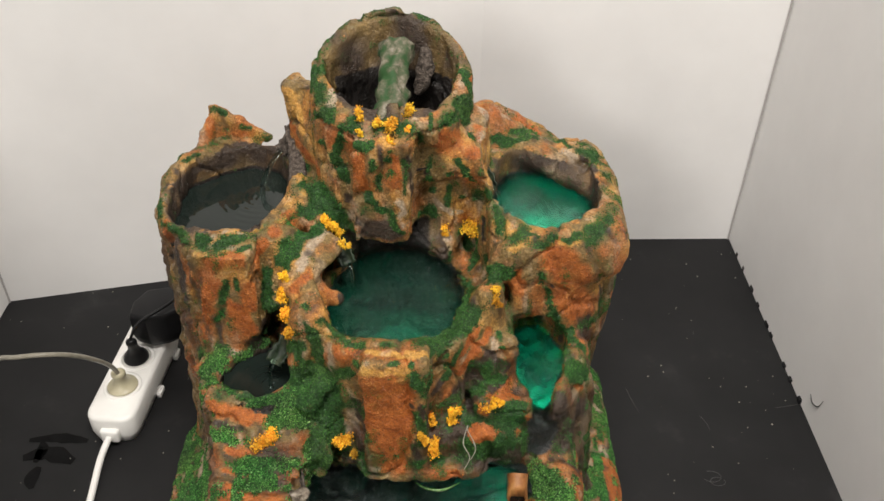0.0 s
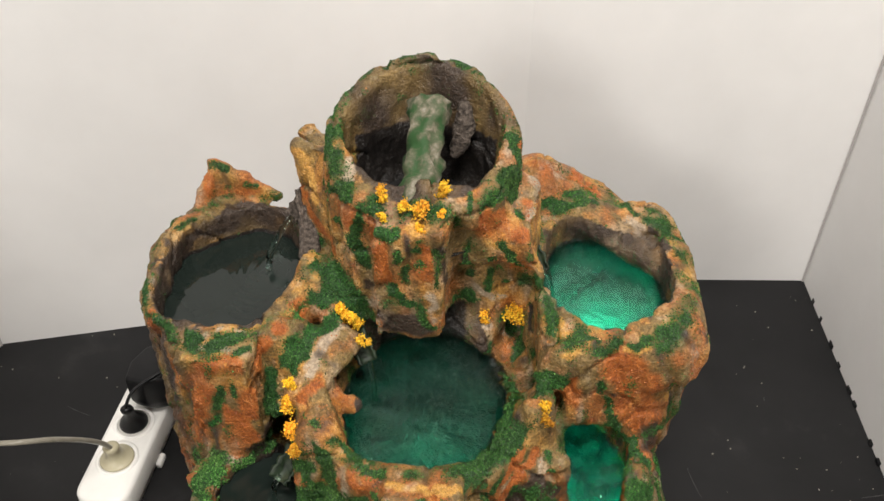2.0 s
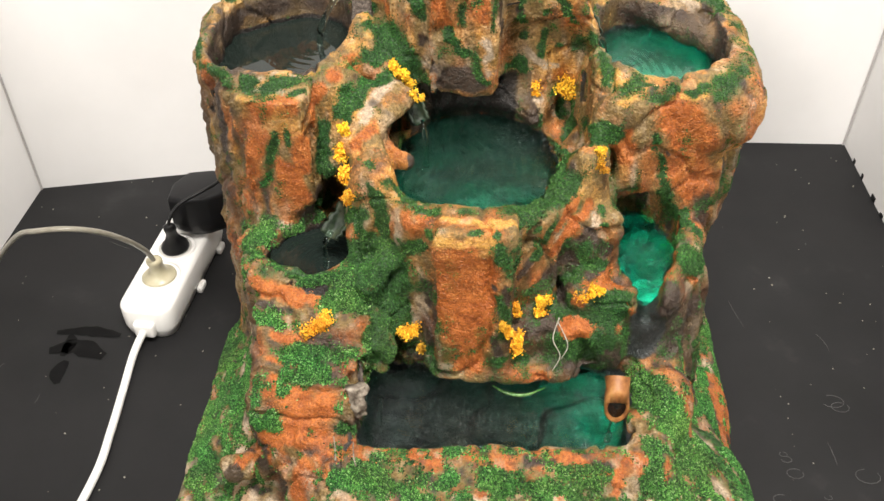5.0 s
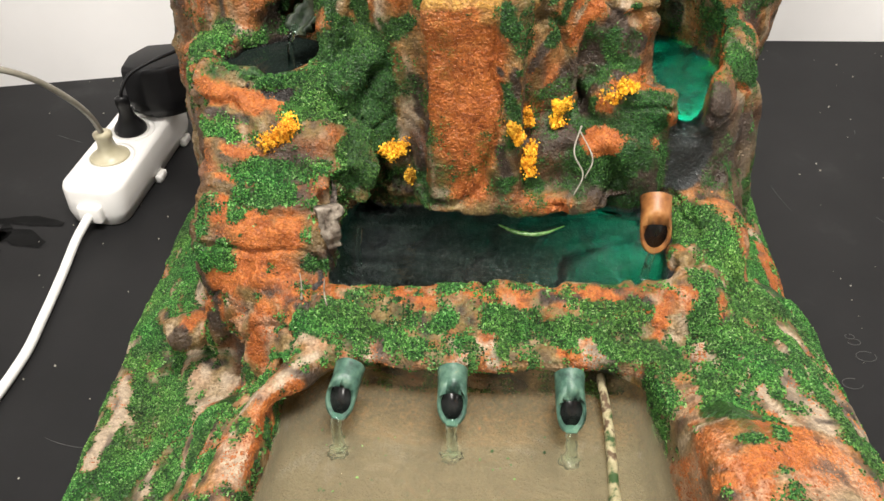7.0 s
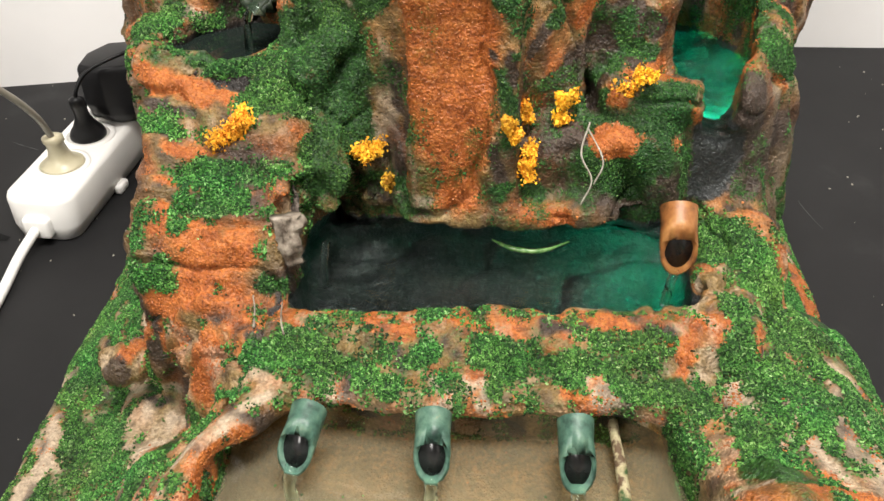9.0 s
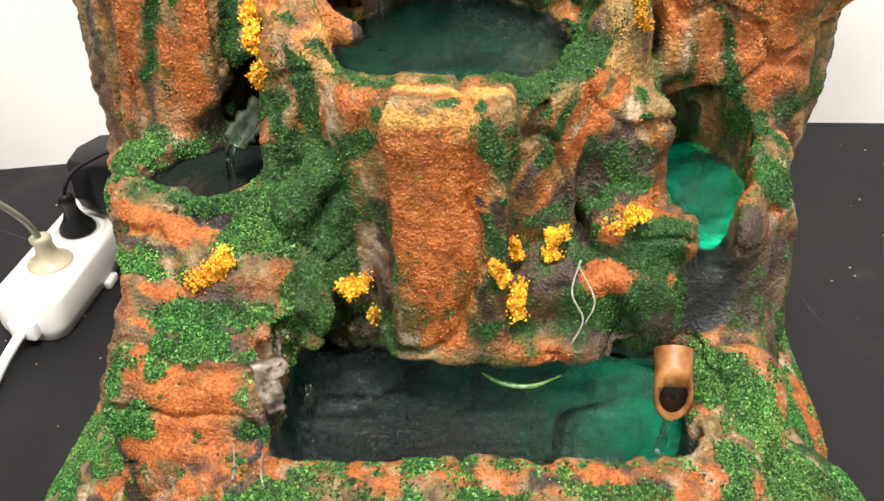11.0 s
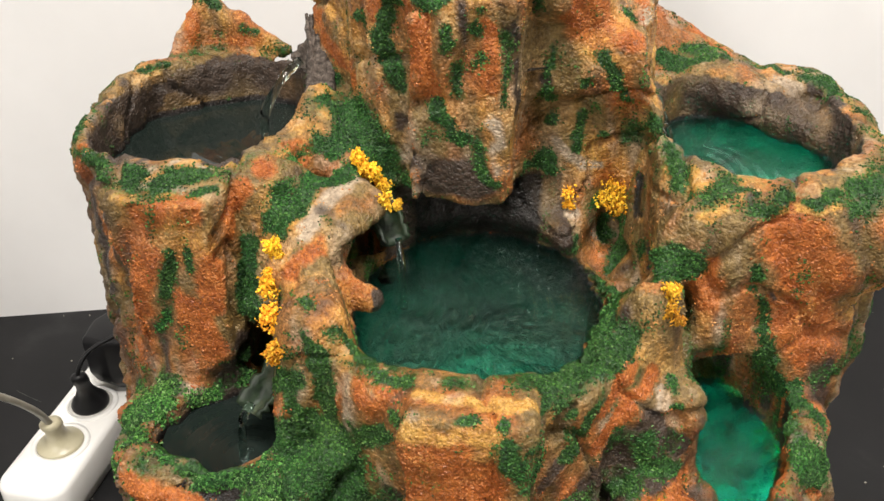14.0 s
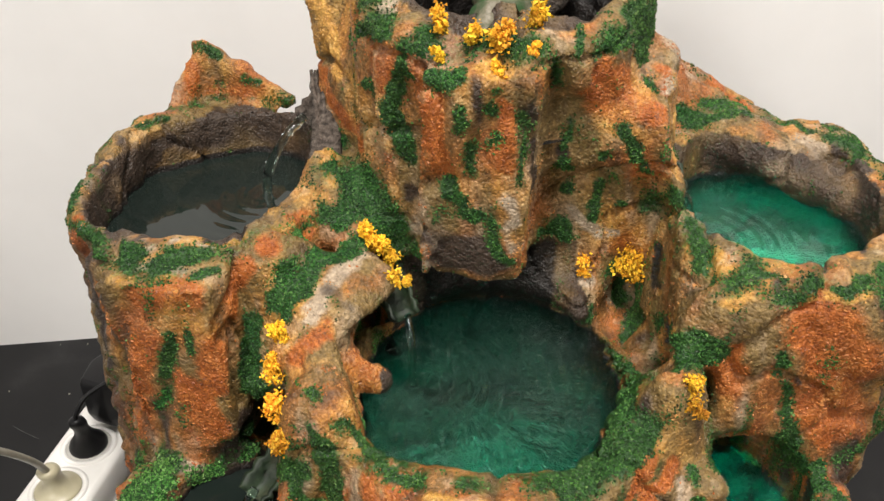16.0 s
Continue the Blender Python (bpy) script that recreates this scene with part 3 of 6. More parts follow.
carve(bowl(-0.189, 0.693, 0.060, 0.075, 0.285, 0.42, 0.4))
carve(bowl(0.105, 0.701, 0.053, 0.074, 0.290, 0.42, 1.3))
carve(bowl(-0.035, 0.615, 0.067, 0.069, 0.225, 0.316, 0.2, 0.03))
# grooves beside the pillar, and the hollow under its foot
carve(capsule((-0.012, 0.655, 0.424), (-0.010, 0.664, 0.330), 0.006, 0.010), 0.004)
carve(block((0.016, 0.640, 0.332), (0.032, 0.044, 0.034), 0.010), 0.012)
carve(block((0.014, 0.630, 0.380), (0.028, 0.042, 0.030), 0.010), 0.012)
carve(capsule((-0.081, 0.655, 0.412), (-0.082, 0.652, 0.330), 0.009, 0.013), 0.004)
carve(block((-0.040, 0.642, 0.300), (0.046, 0.026, 0.020), 0.008), 0.006)
carve(capsule((0.042, 0.676, 0.348), (0.014, 0.682, 0.322), 0.003, 0.003), 0.003)
carve(egg((-0.033, 0.650, 0.262), (0.055, 0.046, 0.036)))
# top basin: slanting rim, then the hollow
carve(-(GZ - 0.441 - 0.44 * (GY - 0.652) + 0.010 * np.abs(GX + 0.038) / 0.05) * 0.9, 0.008)
carve(bowl(-0.038, 0.719, 0.060, 0.052, 0.376, 0.56, 1.9, 0.04), 0.006)
carve(egg((-0.039, 0.727, 0.405), (0.050, 0.044, 0.040)), 0.004)
# cracks in the paper pulp
for line in (((0.093, 0.608, 0.331), (0.098, 0.604, 0.314), (0.106, 0.604, 0.286)), ((0.021, 0.574, 0.294), (0.010, 0.541, 0.274), (0.002, 0.536, 0.252)), ((-0.157, 0.605, 0.313), (-0.158, 0.599, 0.282), (-0.163, 0.605, 0.250))):
    for a, b in zip(line, line[1:]):
        carve(capsule(a, b, 0.0026, 0.0026), 0.003)
# hollows low down
settle(0.0, -0.004)
carve(bowl(-0.156, 0.570, 0.034, 0.029, 0.195, 0.24, 0.9))
carve(egg((-0.148, 0.583, 0.233), (0.028, 0.028, 0.022)))
carve(egg((-0.143, 0.618, 0.240), (0.016, 0.028, 0.036)))
carve(bowl(0.104, 0.610, 0.026, 0.046, 0.165, 0.23, 0.5))
carve(egg((0.102, 0.562, 0.208), (0.010, 0.026, 0.022)))
carve(egg((0.103, 0.628, 0.214), (0.028, 0.047, 0.043)))
# trough and pool
settle(0.002, -0.010)
carve(block((-0.012, 0.497, 0.135), (0.101, 0.040, 0.022), 0.010, 2, 0), 0.005)
carve(block((-0.012, 0.480, 0.165), (0.101, 0.024, 0.030), 0.010, 2, 0), 0.005)
settle(0.0, -0.005)
carve(smax(block((-0.022, 0.31, 0.13), (0.108, 0.128, 0.085), 0.02, 4, 0), GZ - 0.113, 0.004), 0.008)
carve(smax(block((-0.022, 0.29, 0.13), (0.108, 0.105, 0.085), 0.02, 4, 0), GY - 0.398, 0.01), 0.008)
# a crease under the root's arm, and the gap behind the dry bark
for line in (((-0.140, 0.441, 0.128), (-0.166, 0.448, 0.108), (-0.196, 0.450, 0.084)), ((-0.118, 0.486, 0.180), (-0.114, 0.474, 0.150))):
    for a, b in zip(line, line[1:]):
        carve(capsule(a, b, 0.0040, 0.0050), 0.003)
settle()

# the shelf on the back wall of the right-hand stump
F = smin(F, capsule((0.096, 0.774, 0.343), (0.156, 0.722, 0.329), 0.016, 0.011), 0.006)
# the curled beak over the round basin
F = smin(F, capsule((-0.122, 0.600, 0.303), (-0.087, 0.606, 0.286), 0.0125, 0.0068), 0.006)


def surface(F):
    """The surface of the field, as points and quads (naive surface nets)."""
    s = F < 0
    n = [k - 1 for k in F.shape]
    cut = lambda A, i, j, k: A[i:i + n[0], j:j + n[1], k:k + n[2]]
    cnt = sum(cut(s, i, j, k).astype(np.int8) for i in (0, 1) for j in (0, 1) for k in (0, 1))
    act = np.argwhere((cnt > 0) & (cnt < 8))
    idx = np.full(n, -1, np.int32)
    idx[tuple(act.T)] = np.arange(len(act))
    acc, num = np.zeros((len(act), 3)), np.zeros(len(act))
    corner = [np.array(c) for c in np.ndindex(2, 2, 2)]
    for a in corner:
        for ax in range(3):
            if a[ax] == 0:
                b = a.copy()
                b[ax] = 1
                fa, fb = F[tuple((act + a).T)], F[tuple((act + b).T)]
                m = (fa < 0) != (fb < 0)
                t = np.where(m, fa / np.where(fa == fb, 1, fa - fb), 0)
                acc += m[:, None] * (a + t[:, None] * (b - a))
                num += m
    pts = (act + acc / num[:, None]) * STEP + (gx[0], gy[0], gz[0])
    quads = []
    for ax in range(3):
        b, c = (ax + 1) % 3, (ax + 2) % 3
        A = np.moveaxis(s, (ax, b, c), (0, 1, 2))
        I = np.moveaxis(idx, (ax, b, c), (0, 1, 2))
        e = A[:-1, 1:-1, 1:-1] != A[1:, 1:-1, 1:-1]
        i, j, k = np.argwhere(e).T
        q = np.stack([I[i, j, k], I[i, j + 1, k], I[i, j + 1, k + 1], I[i, j, k + 1]], 1)
        flip = A[i + 1, j + 1, k + 1]
        q[flip] = q[flip][:, ::-1]
        quads.append(q)
    return pts, np.concatenate(quads)


P, Q = surface(F)
# part of each point: the solid that lies nearest
ii = [np.clip(np.round((P[:, k] - g[0]) / STEP).astype(int), 0, len(g) - 1) for k, g in enumerate((gx, gy, gz))]
OWNER = np.argmin(np.stack([PARTS[nme][ii[0], ii[1], ii[2]] for nme in names], 1), 1)
G = np.stack([np.gradient(F, STEP, axis=k)[ii[0], ii[1], ii[2]] for k in range(3)], 1)
N = G / np.maximum(np.linalg.norm(G, axis=1, keepdims=True), 1e-6)
del F
# lumps of the paper pulp
hard = ~np.isin(OWNER, [names.index("bank"), names.index("pool_rim")])
lump = 0.0014 * lattice(P, 0.030, 1) + 0.0006 * lattice(P, 0.012, 2) + 0.0006 * lattice(P, 0.006, 3) + 0.0005 * lattice(P, 0.0035, 4)
ridge = 0.0016 * (0.35 - np.abs(lattice(P * (1, 1, 0.5), 0.026, 5)))
bark = (0.0028 * lattice(P * (1, 1, 0.5), 0.008, 7) + 0.0018 * lattice(P, 0.0045, 8)) * ((N[:, 0] < -0.55) & (P[:, 0] < -0.19) & (P[:, 2] > 0.07))
drape = P + np.stack([0.35 * P[:, 2], 0 * P[:, 2], 0 * P[:, 2]], 1) * np.sign(P[:, :1] + 0.03)
groove = -0.0085 * np.clip(lattice(drape * (1, 1, 0.16), 0.013, 41) - 0.15, 0, 1) + 0.0022 * lattice(drape * (1, 1, 0.14), 0.017, 43) - 0.0045 * np.clip(lattice(P * (1, 1, 0.3), 0.007, 42) - 0.25, 0, 1)
crack = -0.0050 * np.clip(1 - np.abs(lattice(P + 0.006 * lattice(P, 0.02, 53)[:, None], 0.045, 51)) / 0.05, 0, 1)
layer = -0.0075 * np.clip(lattice(P * (0.3, 0.3, 1) + (0, 0, 0.25) * P[:, :1], 0.010, 61) - 0.1, 0, 1) * ((OWNER == names.index("lower_left_basin")) & (P[:, 1] > 0.492))
# folds that fan out down the right bank
FAN = np.arctan2(P[:, 1] - 0.66, P[:, 0] - 0.05)
fan = np.stack([FAN * 0.30, 0.22 * np.hypot(P[:, 1] - 0.66, P[:, 0] - 0.05), 0 * FAN], 1)
fold = lattice(fan, 0.014, 45) + 0.5 * lattice(fan, 0.006, 46)
spread = (OWNER == names.index("bank")) & (P[:, 0] > 0.07) & (P[:, 1] < 0.52)
P = P + N * (0.0032 * fold * spread)[:, None]
deep = 1 + 0.8 * (OWNER == names.index("rock_face")) * (np.abs(P[:, 0] + 0.030) > 0.04) - 0.6 * ((np.abs(P[:, 0] + 0.030) < 0.036) & (P[:, 1] < 0.56))
calm = 1 - 0.30 * np.clip((P[:, 2] - 0.25) / 0.05, 0, 1)
ridge, groove, lump = ridge * calm, groove * calm, lump * (0.45 + 0.55 * calm)
P = P + N * (lump + np.where(hard, deep * groove + crack + layer + ridge + bark, 0))[:, None]

# ---- paint on the body: brush strokes in millimetres ----
PAINT = {k: np.zeros(len(P), np.float32) for k in ("moss", "orange", "gold", "pale", "dark")}
V = P + 0.0030 * np.stack([lattice(P, 0.010, 91 + k) for k in range(3)], 1) + 0.0016 * np.stack([lattice(P, 0.0045, 81 + k) for k in range(3)], 1)


def brush(paint, half, *points):
    """Lays paint along a line of points, fading out past the half width."""
    pts, r = [np.array(p) / 1000 for p in points], 1.25 * half / 1000
    for a, b in zip(pts, pts[1:] or pts):
        near = np.flatnonzero((np.abs(V - (a + b) / 2) < np.abs(a - b) / 2 + 2 * r).all(1))
        d = b - a
        t = np.clip((V[near] - a) @ d / max(float(d @ d), 1e-9), 0, 1)
        q = np.linalg.norm(V[near] - a - t[:, None] * d, axis=1) / r
        PAINT[paint][near] = np.maximum(PAINT[paint][near], np.clip(1.3 * (1.50 - q), 0, 1))


brush("moss", 3.2, (-221, 777, 382), (-210, 779, 377))
brush("moss", 3.2, (-195, 775, 364), (-188, 776, 361))
brush("moss", 2.9, (-246, 673, 349), (-244, 673, 340), (-243, 673, 330))
brush("moss", 4.1, (-204, 614, 346), (-197, 611, 347))
brush("moss", 3.2, (-185, 605, 345), (-173, 611, 346), (-165, 614, 346))
brush("moss", 2.4, (-166, 601, 343), (-159, 606, 343))
brush("moss", 2.1, (-242, 729, 351), (-233, 740, 353))
brush("moss", 2.4, (-180, 594, 311), (-188, 595, 289), (-197, 599, 263))
brush("moss", 1.7, (-173, 594, 323), (-173, 593, 304))
brush("moss", 8.9, (-106, 675, 352), (-95, 666, 339), (-87, 664, 328), (-81, 667, 311))
brush("moss", 4.2, (-129, 609, 322), (-123, 620, 330), (-116, 641, 334), (-101, 651, 334))
brush("moss", 4.3, (-151, 613, 302), (-152, 609, 284), (-147, 603, 272))
brush("moss", 2.3, (-105, 690, 428), (-87, 666, 436))
brush("moss", 2.4, (-101, 680, 404), (-95, 674, 402))
brush("moss", 3.3, (-79, 659, 424), (-85, 666, 397), (-77, 665, 376))
brush("moss", 3.0, (-87, 664, 395), (-80, 664, 378))
brush("moss", 4.3, (-63, 638, 427), (-53, 635, 429))
brush("moss", 1.7, (-37, 636, 423), (-37, 639, 395))
brush("moss", 2.3, (-51, 633, 416), (-49, 639, 393), (-46, 640, 381))
brush("moss", 2.9, (-58, 640, 376), (-51, 640, 366))
brush("moss", 1.3, (-27, 637, 423), (-23, 640, 388), (-25, 639, 376))
brush("moss", 2.6, (-49, 641, 359), (-39, 641, 354))
brush("moss", 1.9, (-1, 672, 395), (-5, 672, 380))
brush("moss", 2.8, (23, 672, 392), (31, 675, 373), (36, 678, 369))
brush("moss", 1.7, (14, 673, 378), (14, 674, 375))
brush("moss", 3.2, (-3, 673, 372), (-1, 684, 352))
brush("moss", 2.6, (16, 685, 356), (14, 684, 337))
brush("moss", 1.8, (28, 685, 347), (28, 685, 347))
brush("moss", 4.0, (-3, 688, 328), (0, 690, 308), (2, 685, 299))
brush("moss", 2.6, (-13, 658, 429), (-10, 663, 417))
brush("moss", 3.9, (18, 685, 438), (29, 696, 421))
brush("moss", 2.8, (67, 769, 357), (91, 771, 358), (103, 771, 358))
brush("moss", 2.4, (129, 778, 351), (139, 759, 353), (146, 754, 353))
brush("moss", 2.4, (158, 747, 352), (167, 740, 349))
brush("moss", 2.8, (107, 619, 346), (119, 618, 346), (129, 625, 348))
brush("moss", 1.6, (81, 625, 349), (95, 619, 348))
brush("moss", 1.7, (55, 657, 351), (66, 654, 346))
brush("moss", 2.2, (34, 689, 407), (36, 691, 406))
brush("moss", 6.4, (43, 697, 280), (44, 685, 271))
brush("moss", 2.8, (25, 690, 301), (27, 691, 299))
brush("moss", 4.9, (51, 614, 316), (69, 611, 313))
brush("moss", 2.1, (49, 602, 310), (47, 597, 311))
brush("moss", 1.9, (95, 610, 311), (109, 618, 282), (114, 617, 263), (130, 627, 226))
brush("moss", 1.3, (65, 631, 343), (66, 625, 342))
brush("moss", 7.4, (33, 610, 287), (28, 589, 288), (19, 572, 282), (4, 550, 286))
brush("moss", 1.9, (-88, 563, 288), (-70, 546, 287), (-58, 538, 289))
brush("moss", 3.6, (-106, 556, 290), (-100, 555, 277))
brush("moss", 2.3, (-111, 569, 308), (-109, 568, 307))
brush("gold", 3.3, (-136, 733, 409), (-114, 706, 390), (-91, 666, 383))
brush("gold", 4.6, (-123, 687, 364), (-117, 674, 355))
brush("gold", 3.9, (-39, 638, 430), (-33, 649, 428))
brush("gold", 1.6, (-202, 599, 341), (-181, 601, 342))
brush("gold", 2.6, (46, 681, 357), (51, 673, 347))
brush("gold", 3.7, (61, 639, 347), (76, 616, 342))
brush("gold", 2.2, (52, 625, 320), (49, 618, 313))
brush("gold", 2.7, (55, 644, 346), (56, 637, 341))
brush("orange", 4.6, (-63, 636, 417), (-61, 640, 383))
brush("orange", 3.0, (-32, 637, 417), (-32, 640, 385))
brush("orange", 8.1, (7, 668, 416), (23, 676, 401))
brush("orange", 3.4, (40, 699, 412), (42, 677, 368))
brush("orange", 6.8, (-192, 595, 333), (-169, 592, 340))
brush("orange", 4.8, (-193, 593, 311), (-206, 601, 275))
brush("orange", 7.7, (-178, 593, 282), (-169, 592, 256))
brush("orange", 3.8, (-151, 617, 337), (-159, 607, 318))
brush("orange", 5.6, (-160, 591, 308), (-166, 591, 287))
brush("orange", 12.9, (112, 614, 327), (129, 617, 304))
brush("orange", 12.3, (128, 622, 280), (136, 624, 263))
brush("orange", 6.1, (77, 614, 311), (77, 612, 294))
brush("orange", 5.1, (88, 798, 365), (103, 800, 356))
brush("orange", 4.0, (-138, 736, 390), (-124, 715, 376), (-104, 686, 368))
brush("orange", 5.1, (-140, 623, 347), (-130, 653, 341))
brush("orange", 3.7, (-108, 598, 318), (-120, 589, 309))
brush("orange", 4.8, (-237, 634, 347), (-238, 634, 330))
brush("orange", 3.6, (-222, 771, 371), (-224, 766, 359))
brush("orange", 2.6, (-87, 663, 419), (-87, 664, 412))
brush("dark", 5.1, (-229, 621, 335), (-228, 618, 304), (-229, 619, 256))
brush("dark", 2.6, (-22, 638, 414), (-18, 651, 371))
brush("dark", 9.2, (-56, 643, 335), (-37, 640, 337))
brush("dark", 3.7, (-5, 673, 378), (-18, 651, 378))
brush("dark", 6.9, (-161, 601, 241), (-167, 600, 216))
brush("dark", 3.5, (-232, 739, 342), (-242, 724, 327))
brush("dark", 4.0, (147, 748, 351), (158, 723, 352))
brush("dark", 2.3, (-138, 735, 371))
brush("pale", 3.1, (-100, 639, 334), (-110, 624, 331), (-116, 600, 323))
brush("pale", 3.0, (13, 682, 296), (33, 703, 270))
brush("pale", 2.1, (-197, 605, 344), (-173, 603, 344))
brush("pale", 3.3, (-75, 663, 337), (-70, 644, 328))
brush("pale", 3.3, (-29, 640, 366), (-23, 649, 337))
brush("pale", 4.9, (44, 695, 408))
brush("pale", 2.5, (-248, 666, 349))
brush("pale", 3.4, (131, 757, 350), (146, 737, 343))
brush("moss", 5.6, (-205, 572, 229), (-195, 579, 229))
brush("moss", 1.8, (-208, 554, 225), (-206, 542, 217))
brush("moss", 2.8, (-178, 543, 229), (-159, 534, 224), (-140, 535, 219), (-128, 536, 224))
brush("moss", 13.4, (-112, 553, 233), (-96, 538, 240))
brush("moss", 11.6, (-95, 536, 230), (-90, 540, 223))
brush("moss", 9.0, (-125, 530, 219), (-104, 530, 207), (-93, 525, 197))
brush("moss", 5.7, (-107, 514, 191), (-106, 506, 174))
brush("moss", 3.9, (-137, 526, 212), (-133, 527, 214))
brush("moss", 4.0, (-129, 569, 258), (-116, 557, 272))
brush("moss", 3.8, (-101, 555, 270), (-97, 551, 253))
brush("moss", 3.2, (-86, 542, 258), (-80, 539, 251))
brush("moss", 2.1, (-91, 561, 290), (-77, 555, 285))
brush("moss", 2.5, (-64, 530, 279), (-62, 529, 279))
brush("moss", 1.9, (-32, 516, 291), (-29, 515, 291))
brush("moss", 3.1, (-13, 514, 281), (-13, 512, 270))
brush("moss", 1.6, (-15, 519, 290), (-15, 517, 290))
brush("moss", 5.5, (37, 583, 291), (26, 565, 286), (6, 548, 285))
brush("moss", 1.5, (22, 552, 283), (11, 544, 258), (-6, 514, 256))
brush("moss", 3.3, (50, 563, 234), (52, 562, 244))
brush("moss", 4.2, (37, 560, 210), (44, 555, 221))
brush("moss", 2.9, (42, 542, 213), (40, 546, 199))
brush("moss", 4.0, (62, 537, 214), (76, 537, 208), (69, 535, 201))
brush("moss", 6.3, (33, 523, 179), (50, 527, 174), (57, 526, 181))
brush("moss", 2.6, (77, 525, 174), (73, 531, 193))
brush("moss", 4.8, (136, 580, 222), (148, 590, 206))
brush("moss", 2.9, (132, 642, 215), (132, 619, 235))
brush("moss", 5.6, (-166, 496, 183), (-147, 494, 187))
brush("moss", 2.6, (113, 618, 257), (126, 625, 234))
brush("moss", 3.7, (-69, 532, 263), (-81, 539, 256))
brush("orange", 8.6, (-57, 516, 260), (-55, 513, 227), (-46, 511, 200))
brush("orange", 9.3, (-27, 514, 260), (-25, 511, 224), (-29, 511, 191))
brush("orange", 9.1, (-41, 512, 277), (-39, 513, 236))
brush("orange", 3.5, (-81, 547, 286), (-77, 537, 275))
brush("orange", 3.2, (-68, 541, 287), (-65, 541, 287))
brush("orange", 3.4, (-190, 528, 216), (-153, 528, 214), (-142, 523, 211))
brush("orange", 3.1, (-178, 505, 195), (-159, 500, 191))
brush("orange", 4.0, (54, 549, 222), (77, 551, 216))
brush("orange", 4.0, (123, 581, 221), (114, 566, 203), (114, 591, 163))
brush("orange", 2.5, (139, 578, 203), (140, 579, 201))
brush("orange", 2.3, (80, 532, 185), (80, 532, 185))
brush("orange", 4.5, (42, 565, 232), (31, 552, 219))
brush("orange", 3.6, (39, 571, 285), (26, 551, 268))
brush("gold", 2.9, (-53, 531, 292), (-27, 526, 291), (-6, 531, 291))
brush("gold", 3.3, (-57, 514, 285), (-20, 515, 284))
brush("gold", 3.3, (50, 668, 304))
# next two strokes: shade of the valley and of the cave, painted on
brush("dark", 7.9, (40, 564, 241), (55, 562, 229))
brush("dark", 6.3, (-156, 601, 256), (-160, 607, 230))
brush("dark", 6.9, (113, 543, 209), (132, 555, 172))
brush("dark", 1.8, (-17, 514, 246), (-13, 512, 229))
brush("dark", 3.6, (109, 672, 217), (107, 672, 201))
brush("dark", 3.2, (2, 535, 234), (12, 542, 246))
brush("pale", 3.8, (-194, 590, 230), (-173, 596, 219))
brush("pale", 4.1, (-80, 533, 193), (-73, 534, 174))
brush("pale", 1.6, (-207, 543, 193))
brush("pale", 2.6, (11, 536, 192), (19, 524, 181))
brush("pale", 3.4, (128, 585, 228), (127, 582, 226))
brush("pale", 1.9, (-89, 543, 272), (-88, 544, 251))
brush("pale", 2.3, (64, 570, 241), (66, 566, 224))
brush("moss", 5.4, (-154, 486, 178), (-137, 484, 178), (-161, 483, 174))
brush("moss", 2.7, (-166, 472, 169), (-166, 471, 168))
brush("moss", 3.9, (-111, 436, 134), (-106, 423, 131))
brush("moss", 4.9, (-128, 426, 131), (-94, 424, 130), (-73, 418, 126), (-58, 416, 124))
brush("moss", 4.1, (-49, 427, 130), (-41, 430, 133))
brush("moss", 7.2, (-13, 431, 132), (-1, 428, 120))
brush("moss", 6.6, (22, 427, 127), (46, 420, 127), (71, 418, 128))
brush("moss", 4.5, (40, 439, 136), (69, 440, 135))
brush("moss", 1.4, (-75, 439, 140), (-58, 442, 139))
brush("moss", 1.4, (-10, 447, 141), (26, 452, 140), (69, 457, 141))
brush("moss", 11.4, (104, 512, 140), (124, 489, 137), (138, 476, 119))
brush("moss", 6.1, (105, 459, 145), (103, 436, 130), (100, 409, 126))
brush("moss", 6.8, (177, 433, 104))
brush("moss", 5.9, (123, 435, 128), (115, 394, 134), (100, 360, 144))
brush("moss", 5.0, (158, 425, 122), (155, 387, 130))
brush("moss", 4.0, (91, 365, 136), (84, 359, 134))
brush("moss", 3.7, (83, 346, 136), (103, 332, 155), (118, 329, 151))
brush("moss", 7.7, (-194, 462, 145))
brush("moss", 5.9, (-176, 461, 147))
brush("moss", 7.5, (-271, 517, 32), (-253, 483, 32))
brush("moss", 14.5, (-241, 438, 31), (-255, 402, 31))
brush("moss", 14.6, (-234, 394, 33), (-220, 440, 40))
brush("moss", 4.7, (-170, 438, 80), (-202, 447, 45), (-190, 404, 66))
brush("moss", 1.4, (-140, 416, 109), (-123, 409, 123))
brush("moss", 5.4, (-106, 521, 196), (-108, 502, 180))
brush("moss", 6.2, (54, 530, 164), (45, 523, 174))
brush("moss", 4.3, (5, 522, 165), (9, 522, 162))
brush("moss", 5.6, (83, 540, 209), (74, 536, 198))
brush("moss", 2.9, (-210, 550, 196), (-205, 541, 221))
brush("orange", 11.2, (-157, 467, 161), (-152, 455, 144))
brush("orange", 7.8, (-178, 458, 131), (-166, 456, 140))
brush("orange", 6.4, (-135, 468, 165), (-135, 465, 159))
brush("orange", 7.3, (-151, 438, 120), (-159, 433, 95))
brush("orange", 4.0, (-192, 460, 109), (-212, 466, 86))
brush("orange", 2.0, (-89, 447, 140), (-80, 449, 136))
brush("orange", 2.5, (-29, 445, 140), (-22, 442, 139))
brush("orange", 1.9, (-58, 437, 138), (-51, 436, 137))
